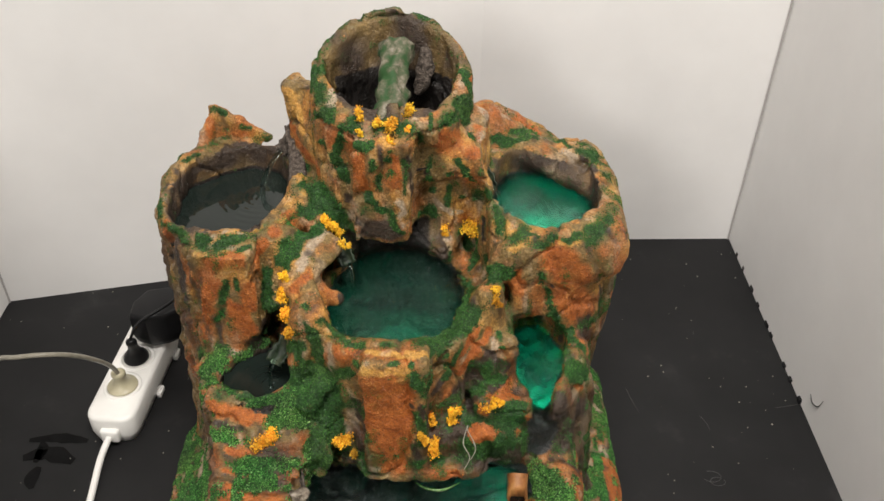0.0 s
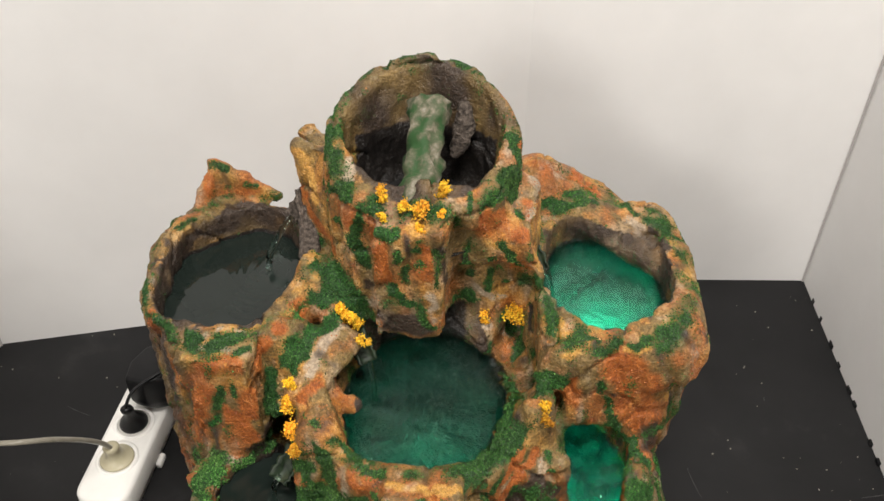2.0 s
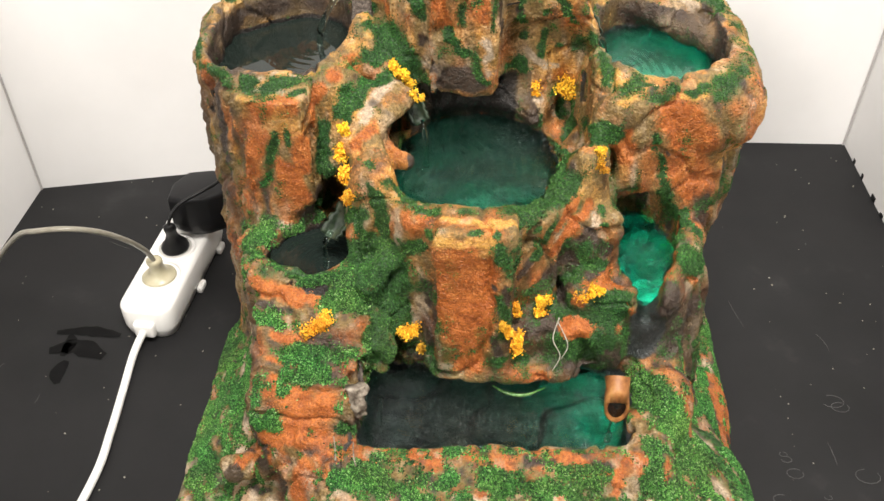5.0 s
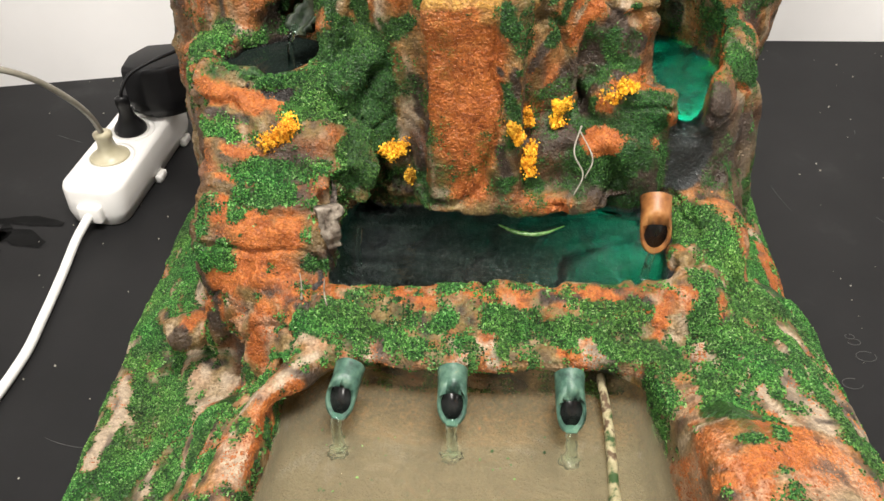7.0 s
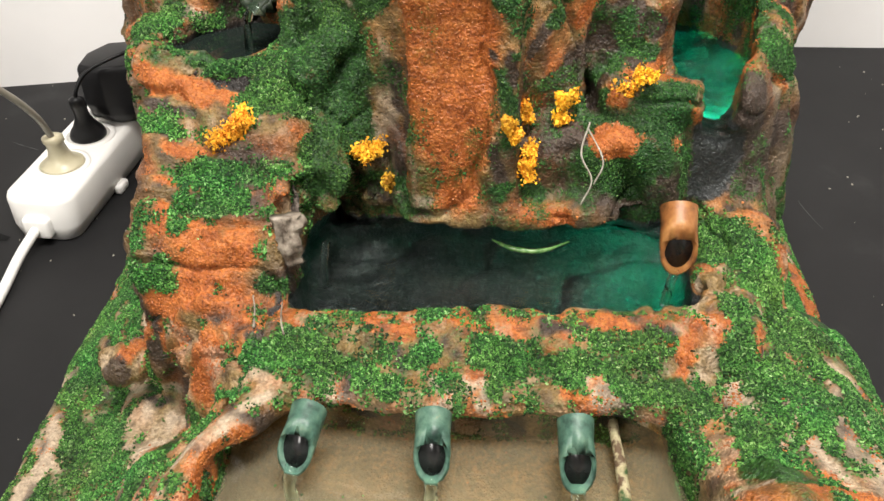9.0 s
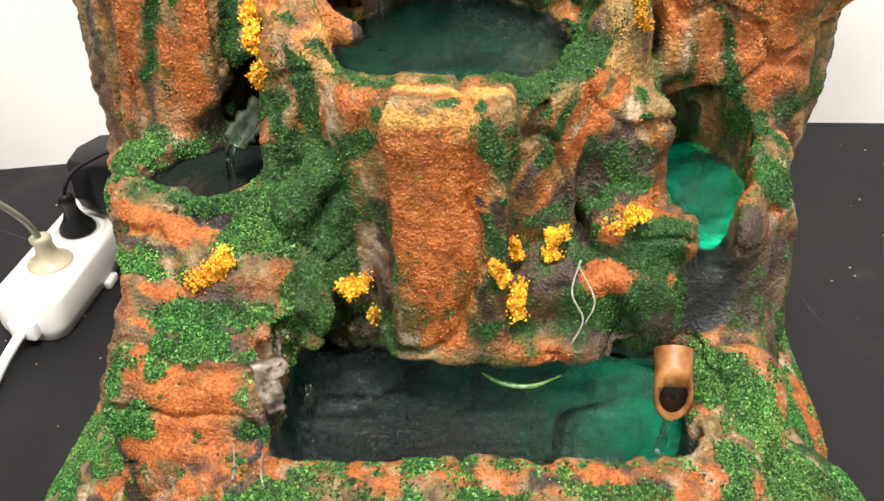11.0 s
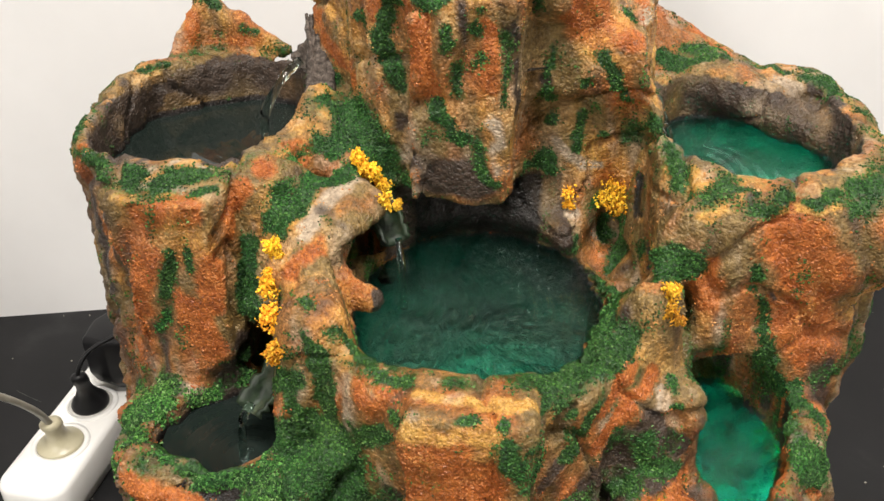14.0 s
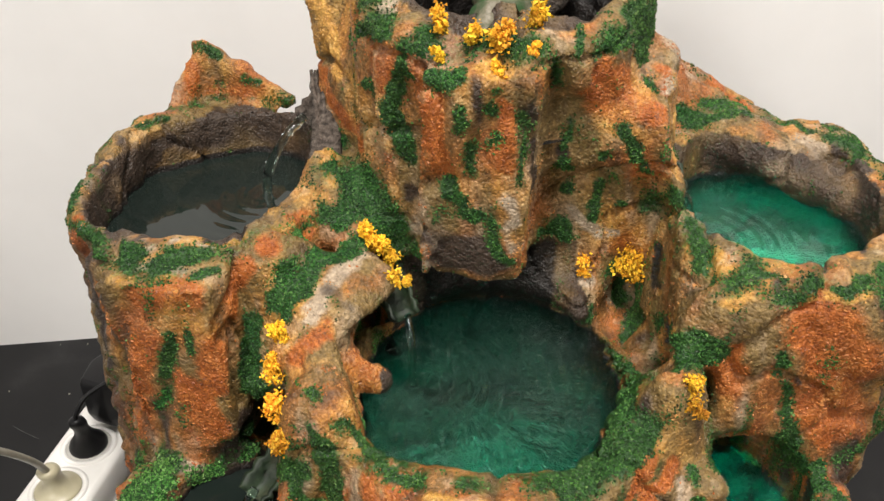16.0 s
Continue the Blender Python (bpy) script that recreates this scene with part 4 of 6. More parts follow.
brush("orange", 2.9, (-41, 410, 123), (-31, 410, 123))
brush("orange", 2.2, (-100, 410, 120), (-97, 410, 118))
brush("orange", 2.7, (26, 423, 125), (31, 421, 125))
brush("orange", 2.2, (74, 428, 126), (81, 433, 131))
brush("orange", 2.8, (108, 495, 143), (107, 493, 143))
brush("orange", 3.4, (84, 327, 140), (98, 320, 155), (134, 341, 145))
brush("orange", 2.5, (84, 359, 134), (84, 359, 134))
brush("orange", 2.3, (124, 362, 141), (124, 361, 142))
brush("orange", 5.1, (-124, 388, 116), (-137, 363, 112), (-140, 339, 113))
brush("orange", 4.6, (-195, 532, 221), (-159, 525, 214))
brush("orange", 2.1, (-181, 490, 186), (-130, 485, 179))
brush("orange", 11.6, (-44, 512, 227), (-39, 509, 198))
brush("orange", 9.1, (-34, 509, 186), (-32, 511, 167))
brush("orange", 4.6, (7, 510, 158), (28, 513, 150))
brush("orange", 2.7, (-176, 479, 176), (-176, 470, 168))
brush("pale", 2.4, (-113, 404, 123), (-128, 394, 122), (-132, 385, 121))
brush("pale", 1.9, (-99, 408, 114), (-85, 411, 113))
brush("pale", 1.9, (-49, 408, 119), (-46, 408, 119))
brush("pale", 2.7, (-15, 418, 124), (-13, 408, 118))
brush("pale", 1.6, (35, 412, 122), (52, 409, 121))
brush("pale", 2.7, (100, 416, 124), (97, 407, 127))
brush("pale", 3.0, (91, 483, 138), (91, 481, 138))
brush("pale", 1.2, (126, 491, 140), (145, 493, 114), (137, 445, 122))
brush("pale", 1.3, (141, 440, 125), (122, 402, 135), (110, 378, 136))
brush("pale", 2.1, (119, 377, 138), (127, 380, 139))
brush("pale", 1.2, (200, 577, 39))
brush("pale", 1.3, (154, 411, 127), (148, 377, 133))
brush("pale", 1.4, (83, 339, 133), (93, 341, 152))
brush("pale", 3.8, (-265, 464, 32), (-257, 430, 31), (-264, 392, 30))
brush("pale", 1.6, (-209, 438, 44), (-195, 402, 59))
brush("pale", 3.4, (-210, 465, 63), (-185, 464, 64))
brush("pale", 2.3, (-182, 458, 91), (-182, 460, 86))
brush("pale", 2.3, (74, 524, 172), (89, 542, 169))
brush("pale", 2.5, (66, 527, 160), (69, 525, 160))
brush("pale", 2.4, (-66, 534, 227), (-67, 535, 208))
brush("pale", 1.5, (-142, 382, 119), (-151, 364, 115), (-149, 337, 115))
brush("dark", 3.0, (-210, 461, 74), (-214, 464, 82))
brush("dark", 8.1, (119, 549, 174), (125, 546, 154))
brush("dark", 4.6, (23, 546, 222), (10, 541, 215))
brush("dark", 1.7, (-13, 512, 232), (-8, 512, 215))
brush("dark", 3.0, (-85, 533, 153), (-46, 509, 157))
brush("dark", 2.8, (-205, 471, 47), (-192, 462, 52))
brush("dark", 2.8, (-125, 436, 133), (-116, 424, 129))
brush("moss", 4.3, (-110, 710, 443), (-108, 726, 457), (-94, 750, 471))
brush("moss", 3.8, (-68, 769, 481), (-38, 777, 485))
brush("moss", 3.2, (-16, 772, 485), (4, 759, 479))
brush("moss", 3.7, (12, 746, 464), (15, 743, 460))
brush("moss", 5.7, (23, 691, 439), (34, 706, 428))
brush("moss", 4.0, (-104, 688, 428), (-88, 679, 438))
brush("moss", 3.6, (26, 719, 455), (32, 707, 445))
brush("orange", 6.1, (20, 678, 409), (35, 674, 400))
brush("orange", 5.9, (90, 802, 363), (103, 788, 357))
brush("orange", 4.1, (33, 719, 450))
brush("pale", 5.8, (47, 721, 416))
brush("pale", 4.0, (-87, 694, 448), (-89, 682, 440))
brush("gold", 4.1, (-137, 734, 428), (-120, 718, 395))
brush("moss", 4.2, (-150, 615, 309), (-149, 608, 282))
brush("moss", 4.0, (-131, 621, 336), (-136, 614, 322))
brush("moss", 3.5, (-116, 630, 336), (-104, 641, 333))
brush("moss", 3.4, (-125, 619, 328), (-122, 614, 328))
brush("moss", 5.3, (-155, 633, 224))
brush("moss", 4.4, (-117, 558, 260), (-108, 555, 248))
brush("moss", 2.7, (-95, 552, 272), (-94, 548, 248))
brush("moss", 2.1, (-109, 559, 297), (-103, 559, 286))
brush("moss", 2.3, (-78, 559, 286), (-61, 548, 288))
brush("moss", 4.4, (57, 611, 318), (69, 611, 311), (53, 606, 312))
brush("moss", 3.5, (40, 681, 261))
brush("moss", 4.7, (34, 706, 271), (41, 698, 290))
brush("moss", 3.2, (-2, 685, 300), (0, 690, 316))
brush("moss", 2.9, (-5, 689, 326), (-3, 689, 323))
brush("moss", 3.8, (132, 613, 233), (143, 603, 228))
brush("moss", 2.4, (-13, 513, 236), (-4, 513, 216))
brush("moss", 2.0, (1, 537, 251), (-5, 513, 244))
brush("moss", 2.0, (11, 544, 272), (25, 551, 280))
brush("moss", 3.7, (26, 544, 211), (31, 542, 199))
brush("moss", 3.4, (51, 536, 200), (64, 532, 197))
brush("moss", 2.5, (19, 529, 193), (19, 529, 193))
brush("moss", 2.3, (-192, 515, 204), (-171, 510, 200))
brush("moss", 3.9, (-67, 527, 166), (-83, 530, 160))
brush("dark", 1.2, (79, 627, 349), (100, 611, 313), (112, 617, 290))
brush("dark", 1.2, (-1, 533, 285), (-10, 514, 281))
brush("pale", 2.1, (-104, 555, 282), (-99, 554, 272))
brush("pale", 2.0, (-130, 544, 228), (-123, 550, 231))
brush("pale", 2.5, (54, 573, 267), (52, 565, 253))
brush("pale", 2.8, (-155, 599, 204))
brush("moss", 3.2, (-125, 460, 145), (-116, 461, 142))
brush("moss", 2.1, (-114, 462, 136), (-112, 471, 124))
brush("moss", 6.7, (-135, 525, 211), (-116, 532, 227))
brush("moss", 6.0, (-88, 534, 213), (-84, 530, 183), (-91, 505, 176))
brush("moss", 4.9, (37, 522, 186), (54, 534, 198), (62, 537, 207))
brush("moss", 4.1, (98, 543, 167), (86, 540, 181))
brush("moss", 4.2, (140, 578, 212), (145, 589, 211))
brush("moss", 3.6, (-5, 511, 172), (-10, 509, 169))
brush("moss", 4.3, (64, 526, 189), (71, 525, 179))
brush("pale", 2.8, (-91, 543, 223), (-83, 535, 197))
brush("pale", 2.8, (-72, 533, 188), (-65, 523, 169))
brush("pale", 2.7, (-101, 516, 189), (-104, 507, 167))
brush("dark", 3.3, (45, 526, 99))
brush("dark", 2.5, (-56, 431, 133), (-51, 423, 126))
brush("moss", 3.3, (-128, 623, 337), (-137, 614, 320))
brush("moss", 4.6, (-116, 660, 341), (-104, 668, 347))
brush("moss", 3.2, (-39, 641, 354), (-29, 641, 335))
brush("moss", 3.7, (-13, 685, 321), (4, 687, 304))
brush("moss", 2.7, (49, 664, 290), (49, 618, 313))
brush("moss", 4.2, (31, 639, 278), (38, 622, 286))
brush("moss", 1.7, (-92, 563, 294), (-96, 563, 301))
brush("moss", 2.0, (-2, 664, 440), (-2, 658, 430))
brush("moss", 1.6, (59, 635, 344), (62, 631, 343))
brush("gold", 2.8, (45, 699, 409), (49, 675, 361))
brush("gold", 3.1, (-141, 740, 419), (-138, 737, 397))
brush("gold", 2.2, (-164, 620, 347), (-133, 644, 346))
brush("gold", 2.7, (105, 616, 341), (129, 618, 344))
brush("gold", 3.2, (53, 644, 306), (71, 614, 337))
brush("pale", 2.3, (-245, 694, 346))
brush("pale", 1.1, (-193, 613, 349), (-159, 620, 347))
brush("pale", 2.9, (154, 728, 349), (156, 692, 342))
brush("pale", 2.5, (-65, 642, 344), (-58, 644, 328))
brush("pale", 3.0, (2, 686, 340), (23, 688, 323))
brush("dark", 2.0, (-181, 760, 299))
brush("dark", 3.2, (-80, 665, 359), (-70, 642, 342))
brush("moss", 3.6, (-184, 550, 228), (-166, 538, 226), (-150, 536, 224), (-130, 539, 225))
brush("moss", 3.0, (-212, 569, 224), (-195, 550, 230))
brush("pale", 2.3, (-164, 537, 223), (-144, 537, 220))
brush("dark", 3.3, (-89, 544, 226), (-80, 536, 210))
brush("dark", 2.9, (-191, 521, 209), (-166, 520, 205))
brush("dark", 2.5, (65, 564, 220), (51, 550, 224))
brush("pale", 3.0, (-66, 524, 162), (-46, 510, 164))
brush("dark", 3.7, (-66, 534, 227), (-65, 534, 205))
brush("dark", 3.0, (-15, 510, 196), (-10, 510, 176))
brush("orange", 3.8, (51, 577, 275), (39, 563, 266), (26, 553, 246))
brush("orange", 2.7, (32, 565, 275), (34, 564, 272))
brush("moss", 3.2, (25, 551, 280), (21, 548, 265), (15, 544, 248))
brush("moss", 2.0, (-1, 533, 285), (7, 550, 285))
brush("moss", 1.9, (60, 578, 269), (64, 570, 259))
# shade of the valley beside the round basin, brushed in dark
brush("dark", 7.2, (52, 565, 253), (42, 565, 232), (26, 548, 223))
brush("dark", 5.1, (57, 565, 246), (66, 568, 236))
brush("moss", 4.0, (55, 563, 227), (66, 566, 224))
brush("orange", 4.7, (59, 546, 224), (73, 570, 212))
brush("orange", 3.3, (43, 542, 215), (49, 537, 210))
brush("moss", 3.9, (40, 559, 213), (46, 550, 222))
brush("moss", 5.1, (32, 547, 202), (38, 538, 196), (43, 536, 197))
brush("orange", 5.1, (43, 529, 194), (55, 527, 193))
brush("moss", 6.9, (40, 522, 179), (62, 538, 160), (64, 524, 179))
brush("moss", 4.6, (71, 536, 205), (83, 539, 198))
brush("moss", 2.8, (76, 544, 216), (84, 543, 214))
brush("orange", 3.5, (76, 529, 190), (82, 533, 184))
brush("moss", 4.4, (87, 538, 162), (99, 542, 154))
brush("pale", 4.0, (69, 524, 169), (71, 525, 179))
brush("orange", 4.1, (124, 589, 217), (115, 560, 218), (112, 550, 212))
brush("orange", 3.4, (103, 565, 181), (86, 537, 208))
brush("dark", 7.1, (121, 550, 214), (119, 544, 196))
brush("dark", 5.5, (108, 548, 188), (107, 544, 172))
brush("moss", 7.4, (132, 578, 223), (140, 579, 215))
brush("orange", 3.8, (136, 575, 212), (140, 579, 201))
brush("dark", 3.8, (139, 571, 193), (140, 567, 175))
brush("orange", 4.3, (116, 547, 186), (117, 547, 169))
brush("moss", 4.8, (115, 622, 249), (130, 647, 215))
brush("dark", 4.3, (129, 644, 205))
brush("moss", 4.3, (156, 575, 133))
brush("dark", 6.3, (124, 549, 163), (134, 556, 167))
brush("moss", 1.9, (-8, 514, 272), (-10, 514, 263))
brush("orange", 3.3, (14, 542, 220), (4, 538, 208))
brush("dark", 3.1, (-8, 512, 244), (-4, 515, 229))
brush("pale", 1.6, (113, 471, 141), (125, 462, 127))
brush("pale", 1.8, (124, 483, 131))
brush("pale", 1.5, (121, 432, 128), (117, 404, 133))
brush("pale", 2.3, (150, 440, 122), (138, 394, 132), (136, 373, 139))
brush("pale", 2.5, (122, 382, 137), (124, 373, 138))
brush("orange", 2.2, (122, 365, 140), (129, 356, 142))
brush("pale", 1.6, (81, 363, 112), (87, 348, 144), (95, 352, 146))
brush("orange", 3.2, (82, 363, 92), (84, 339, 128))
brush("orange", 3.6, (86, 313, 147), (100, 315, 155), (122, 332, 150))
brush("pale", 2.5, (86, 306, 145), (98, 304, 151), (116, 315, 154))
brush("orange", 2.4, (98, 301, 151), (107, 310, 155))
brush("moss", 5.0, (117, 303, 153), (129, 310, 150))
brush("moss", 4.1, (87, 334, 100), (85, 322, 124))
brush("orange", 3.4, (84, 358, 71), (84, 349, 92))
brush("pale", 3.3, (176, 445, 101), (180, 431, 102))
brush("pale", 2.4, (100, 425, 124), (92, 410, 123))
brush("orange", 3.0, (38, 450, 139), (52, 448, 138))
brush("orange", 2.4, (79, 438, 135), (74, 421, 127))
brush("dark", 3.6, (14, 444, 138), (33, 445, 139))
brush("dark", 3.7, (64, 443, 140), (71, 444, 138))
brush("pale", 2.3, (33, 423, 126), (38, 414, 124))
brush("pale", 2.6, (-37, 418, 124), (-29, 408, 122))
brush("orange", 4.1, (28, 421, 125), (26, 415, 121))


def owned(name):
    return OWNER == names.index(name)


def inside(cx, cy, rx, ry, z0, z1):
    return (((P[:, 0] - cx) / rx) ** 2 + ((P[:, 1] - cy) / ry) ** 2 < 1) & (P[:, 2] > z0) & (P[:, 2] < z1)


wild = lattice(P, 0.035, 11)
wild2 = lattice(P, 0.016, 12)
dash = lattice(P * (1, 1, 0.4), 0.008, 13)
moss = np.maximum(PAINT["moss"] * np.clip(0.98 + 0.50 * dash, 0, 1), -0.05 + 0.40 * lattice(P * (1, 1, 0.4), 0.011, 15))
orange = np.maximum(0.95 * PAINT["orange"], 0.40 + 0.30 * dash + 0.34 * wild2 + 0.30 * wild)
gold, pale, dark = 0.95 * PAINT["gold"] + 0.2 * wild2, 0.9 * PAINT["pale"], 0.9 * PAINT["dark"]
high = P[:, 2] > 0.27
upper = P[:, 2] > 0.30
pale_top = 0.18 + 0.42 * lattice(P, 0.024, 19) + 0.24 * dash - 0.45 * PAINT["orange"]
gold[high] = np.maximum(gold[high], 0.30 + 0.45 * lattice(P[high], 0.022, 18) + 0.34 * dash[high] - 0.35 * PAINT["orange"][high])
pale = np.maximum(pale, 0.04 + 0.3 * lattice(P, 0.02, 14))
pale[upper] = np.maximum(pale[upper], pale_top[upper])
for cx, cy, rx, ry, z0, wide in ((-0.189, 0.693, 0.069, 0.084, 0.338, 0.13), (0.107, 0.701, 0.062, 0.084, 0.338, 0.16), (-0.038, 0.713, 0.063, 0.060, 0.430, 0.14), (-0.160, 0.572, 0.044, 0.037, 0.222, 0.22), (-0.036, 0.612, 0.074, 0.070, 0.276, 0.10)):
    q = np.sqrt(((P[:, 0] - cx) / rx) ** 2 + ((P[:, 1] - cy) / ry) ** 2)
    on = np.clip(1.5 - np.abs(q - 1.03) / wide, 0, 1) * (P[:, 2] > z0) * (P[:, 2] < z0 + (0.2 if cx == -0.038 else 0.024))
    moss = np.maximum(moss, on * (0.46 + 0.55 * lattice(P, 0.010, 16)))
wall = owned("trough") & (P[:, 1] < 0.455)
moss[wall] = np.maximum(moss[wall], 0.46 + 0.45 * wild2[wall] - 1.5 * np.clip(P[wall, 0] * -1 - 0.11, 0, 1) * 10)
pale[wall] = np.where(P[wall, 2] < 0.124, np.maximum(pale[wall], 0.45 + 0.4 * wild2[wall]), pale[wall])
moss[wall] = np.where(P[wall, 2] < 0.120, moss[wall] * 0.4, moss[wall])
crest = wall & (P[:, 1] > 0.437) & (N[:, 2] > 0.75)
orange[crest], moss[crest] = np.maximum(orange[crest], 0.75 + 0.5 * dash[crest]), moss[crest] - 0.22 - 0.5 * wild2[crest]
for px in (-0.085, -0.022, 0.043):
    collar = wall & (np.hypot((P[:, 0] - px) / 0.015, (P[:, 2] - 0.112) / 0.014) + 0.35 * wild2 < 1)
    moss[collar], pale[collar] = -0.2, np.maximum(pale[collar], 0.50 + 0.8 * dash[collar])
    orange[collar] = np.maximum(orange[collar], 0.7)
# runs of dirt and moss down the whole body, thicker low down
run = lattice(P * (1, 1, 0.22) + 0.12 * P[:, [2, 2, 0]], 0.006, 25) + 0.6 * lattice(P * (1, 1, 0.3), 0.015, 26)
foul = np.clip((0.300 - P[:, 2]) / 0.05, 0, 1)
dark = np.maximum(dark, 0.08 + 0.20 * foul + 0.62 * run - 0.55 * PAINT["orange"] - 0.5 * PAINT["gold"])
pale = np.maximum(pale, 0.03 + 0.12 * foul - 0.50 * run - 0.5 * PAINT["orange"])
moss = np.maximum(moss, -0.08 + 0.26 * foul + 0.58 * lattice(P * (1, 1, 0.45), 0.009, 27) - 0.35 * PAINT["orange"])
# the rock low down is darker: water stains, with shade painted in as well
wet = (owned("rock_face") | owned("lower_right_basin") | owned("lower_left_basin") | (owned("centre_basin") & (P[:, 2] < 0.22))) & (P[:, 2] < 0.225)
dark[wet] = np.maximum(dark[wet], 0.40 + 0.18 * (P[wet, 0] > 0.03) + 0.55 * wild[wet] + 0.25 * wild2[wet] - 0.6 * PAINT["orange"][wet])
wet &= ~owned("lower_left_basin")
moss[wet] = np.maximum(moss[wet], 0.20 + 0.45 * lattice(P[wet] * (1, 1, 0.6), 0.012, 17))
hang = (np.abs(P[:, 0] + 0.099) < 0.016) & (P[:, 1] < 0.534) & (P[:, 1] > 0.478) & (P[:, 2] > 0.145) & (P[:, 2] < 0.215) & owned("rock_face")
moss[hang], dark[hang] = np.maximum(moss[hang], 0.62 + 0.5 * wild2[hang]), -0.5
horn = (P[:, 2] > 0.353) & (P[:, 0] < -0.16) & (P[:, 1] > 0.73)
orange[horn] = np.maximum(orange[horn], 0.70 + 0.4 * wild2[horn])
moss[horn] -= 0.30 * (P[horn, 2] < 0.388)
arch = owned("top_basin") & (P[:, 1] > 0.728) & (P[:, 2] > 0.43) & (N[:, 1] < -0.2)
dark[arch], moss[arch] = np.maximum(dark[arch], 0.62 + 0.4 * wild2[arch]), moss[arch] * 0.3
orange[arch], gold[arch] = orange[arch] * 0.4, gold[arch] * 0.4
beak = (np.abs(P[:, 1] - 0.604) < 0.014) & (P[:, 0] > -0.122) & (P[:, 0] < -0.070) & (np.abs(P[:, 2] - 0.292 + 0.44 * (P[:, 0] + 0.102)) < 0.014)
orange[beak], moss[beak] = 0.9, 0.0
dark[beak] = np.where(P[beak, 0] > -0.085, 0.9, 0.0)
chip = np.linalg.norm((P - (0.047, 0.530, 0.190)) / (0.0135, 0.012, 0.009), axis=1) < 1
orange[chip], moss[chip], dark[chip] = 1.0, -0.3, 0.0
# banks: flock nearly all over, thinner in streaks that run down
bank = owned("bank")
streak = 0.75 * lattice(P * (1.0, 0.28, 0.9) + 0.15 * P[:, 1:2], 0.008, 21) + 0.45 * lattice(P * (1.0, 0.5, 1.0), 0.02, 22)
streak = np.where(spread, 1.15 * fold, streak)
moss[bank] = np.clip(0.46 + 0.62 * streak[bank] + 0.25 * wild[bank] + 0.25 * PAINT["moss"][bank] - 1.1 * PAINT["pale"][bank] - 0.6 * PAINT["orange"][bank], 0, 1)
foot = bank & (P[:, 2] < 0.022)
moss[foot] *= 0.35
pale[foot] = np.maximum(pale[foot], 0.5 + 0.4 * wild2[foot])
pale[bank] = np.maximum(pale[bank], np.clip(0.28 - 0.95 * streak[bank] - 0.2 * wild2[bank], 0, 0.9))
rim = bank & (P[:, 0] > 0.185) & (P[:, 2] < 0.055) & (P[:, 1] < 0.62)
orange[rim], moss[rim] = np.maximum(orange[rim], 0.75 + 0.4 * wild[rim]), moss[rim] * 0.25
pale[rim] *= 0.6
knoll = bank & (P[:, 1] < 0.352) & (P[:, 0] > 0.05) & (P[:, 2] > 0.02)
orange[knoll], moss[knoll] = np.maximum(orange[knoll], 0.62 + 0.5 * wild2[knoll]), moss[knoll] - 0.22 + 0.7 * wild[knoll]
pale[knoll] *= 0.55
lip = owned("pool_rim")
orange[lip] = np.maximum(orange[lip], 0.55 + 0.4 * wild2[lip])
edge = lip & (N[:, 2] > 0.45)
pale[edge] = np.maximum(pale[edge], 0.42 + 0.5 * wild2[edge])
tip = np.linalg.norm(P - (-0.218, 0.458, 0.076), axis=1) < 0.010
dark[tip], moss[tip] = 0.75, -0.5
ragged = bank & (np.linalg.norm(P - (-0.200, 0.452, 0.060), axis=1) < 0.024)
pale[ragged], moss[ragged] = np.maximum(pale[ragged], 0.6 + 0.5 * wild2[ragged]), moss[ragged] * 0.4
shore = bank & (P[:, 0] > 0.06) & (P[:, 0] < 0.112) & (N[:, 0] < -0.45) & (P[:, 2] < 0.135)
moss[shore], pale[shore] = moss[shore] - 0.45, np.maximum(pale[shore], 0.40 + 0.4 * wild2[shore])
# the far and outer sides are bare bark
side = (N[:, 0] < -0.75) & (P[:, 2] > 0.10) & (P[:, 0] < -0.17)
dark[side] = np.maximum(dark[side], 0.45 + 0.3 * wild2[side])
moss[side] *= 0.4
rear = (P[:, 1] > 0.80) & (P[:, 2] < 0.33)
moss[rear] *= 0.2
# stained inside of the basins; the top basin's black void is painted shade
bed, cream, hollow_black = np.zeros(len(P)), np.zeros(len(P)), np.zeros(len(P))
for cx, cy, rx, ry, z0, z1, tone in ((-0.189, 0.693, 0.066, 0.082, 0.25, 0.323, 0), (-0.035, 0.618, 0.072, 0.085, 0.20, 0.274, 1), (-0.153, 0.575, 0.042, 0.045, 0.18, 0.219, 0), (-0.038, 0.742, 0.054, 0.052, 0.36, 0.436, 0),
                                     (-0.012, 0.498, 0.106, 0.048, 0.10, 0.133, 1), (0.105, 0.701, 0.060, 0.080, 0.28, 0.324, 2), (0.102, 0.606, 0.032, 0.068, 0.15, 0.194, 2)):
    m = inside(cx, cy, rx, ry, z0, z1)
    if cx == -0.012:
        m = (np.abs(P[:, 0] + 0.012) < 0.116) & (P[:, 1] > 0.446) & (P[:, 1] < 0.56) & (P[:, 2] < z1)
    dark[m], moss[m], pale[m], gold[m], orange[m] = 1.3, -1, -1, -1, -1
    bed[m], hollow_black[m] = (0.0, 1.0, 1.0)[tone], (0.85, 0.0, 0.0)[tone]
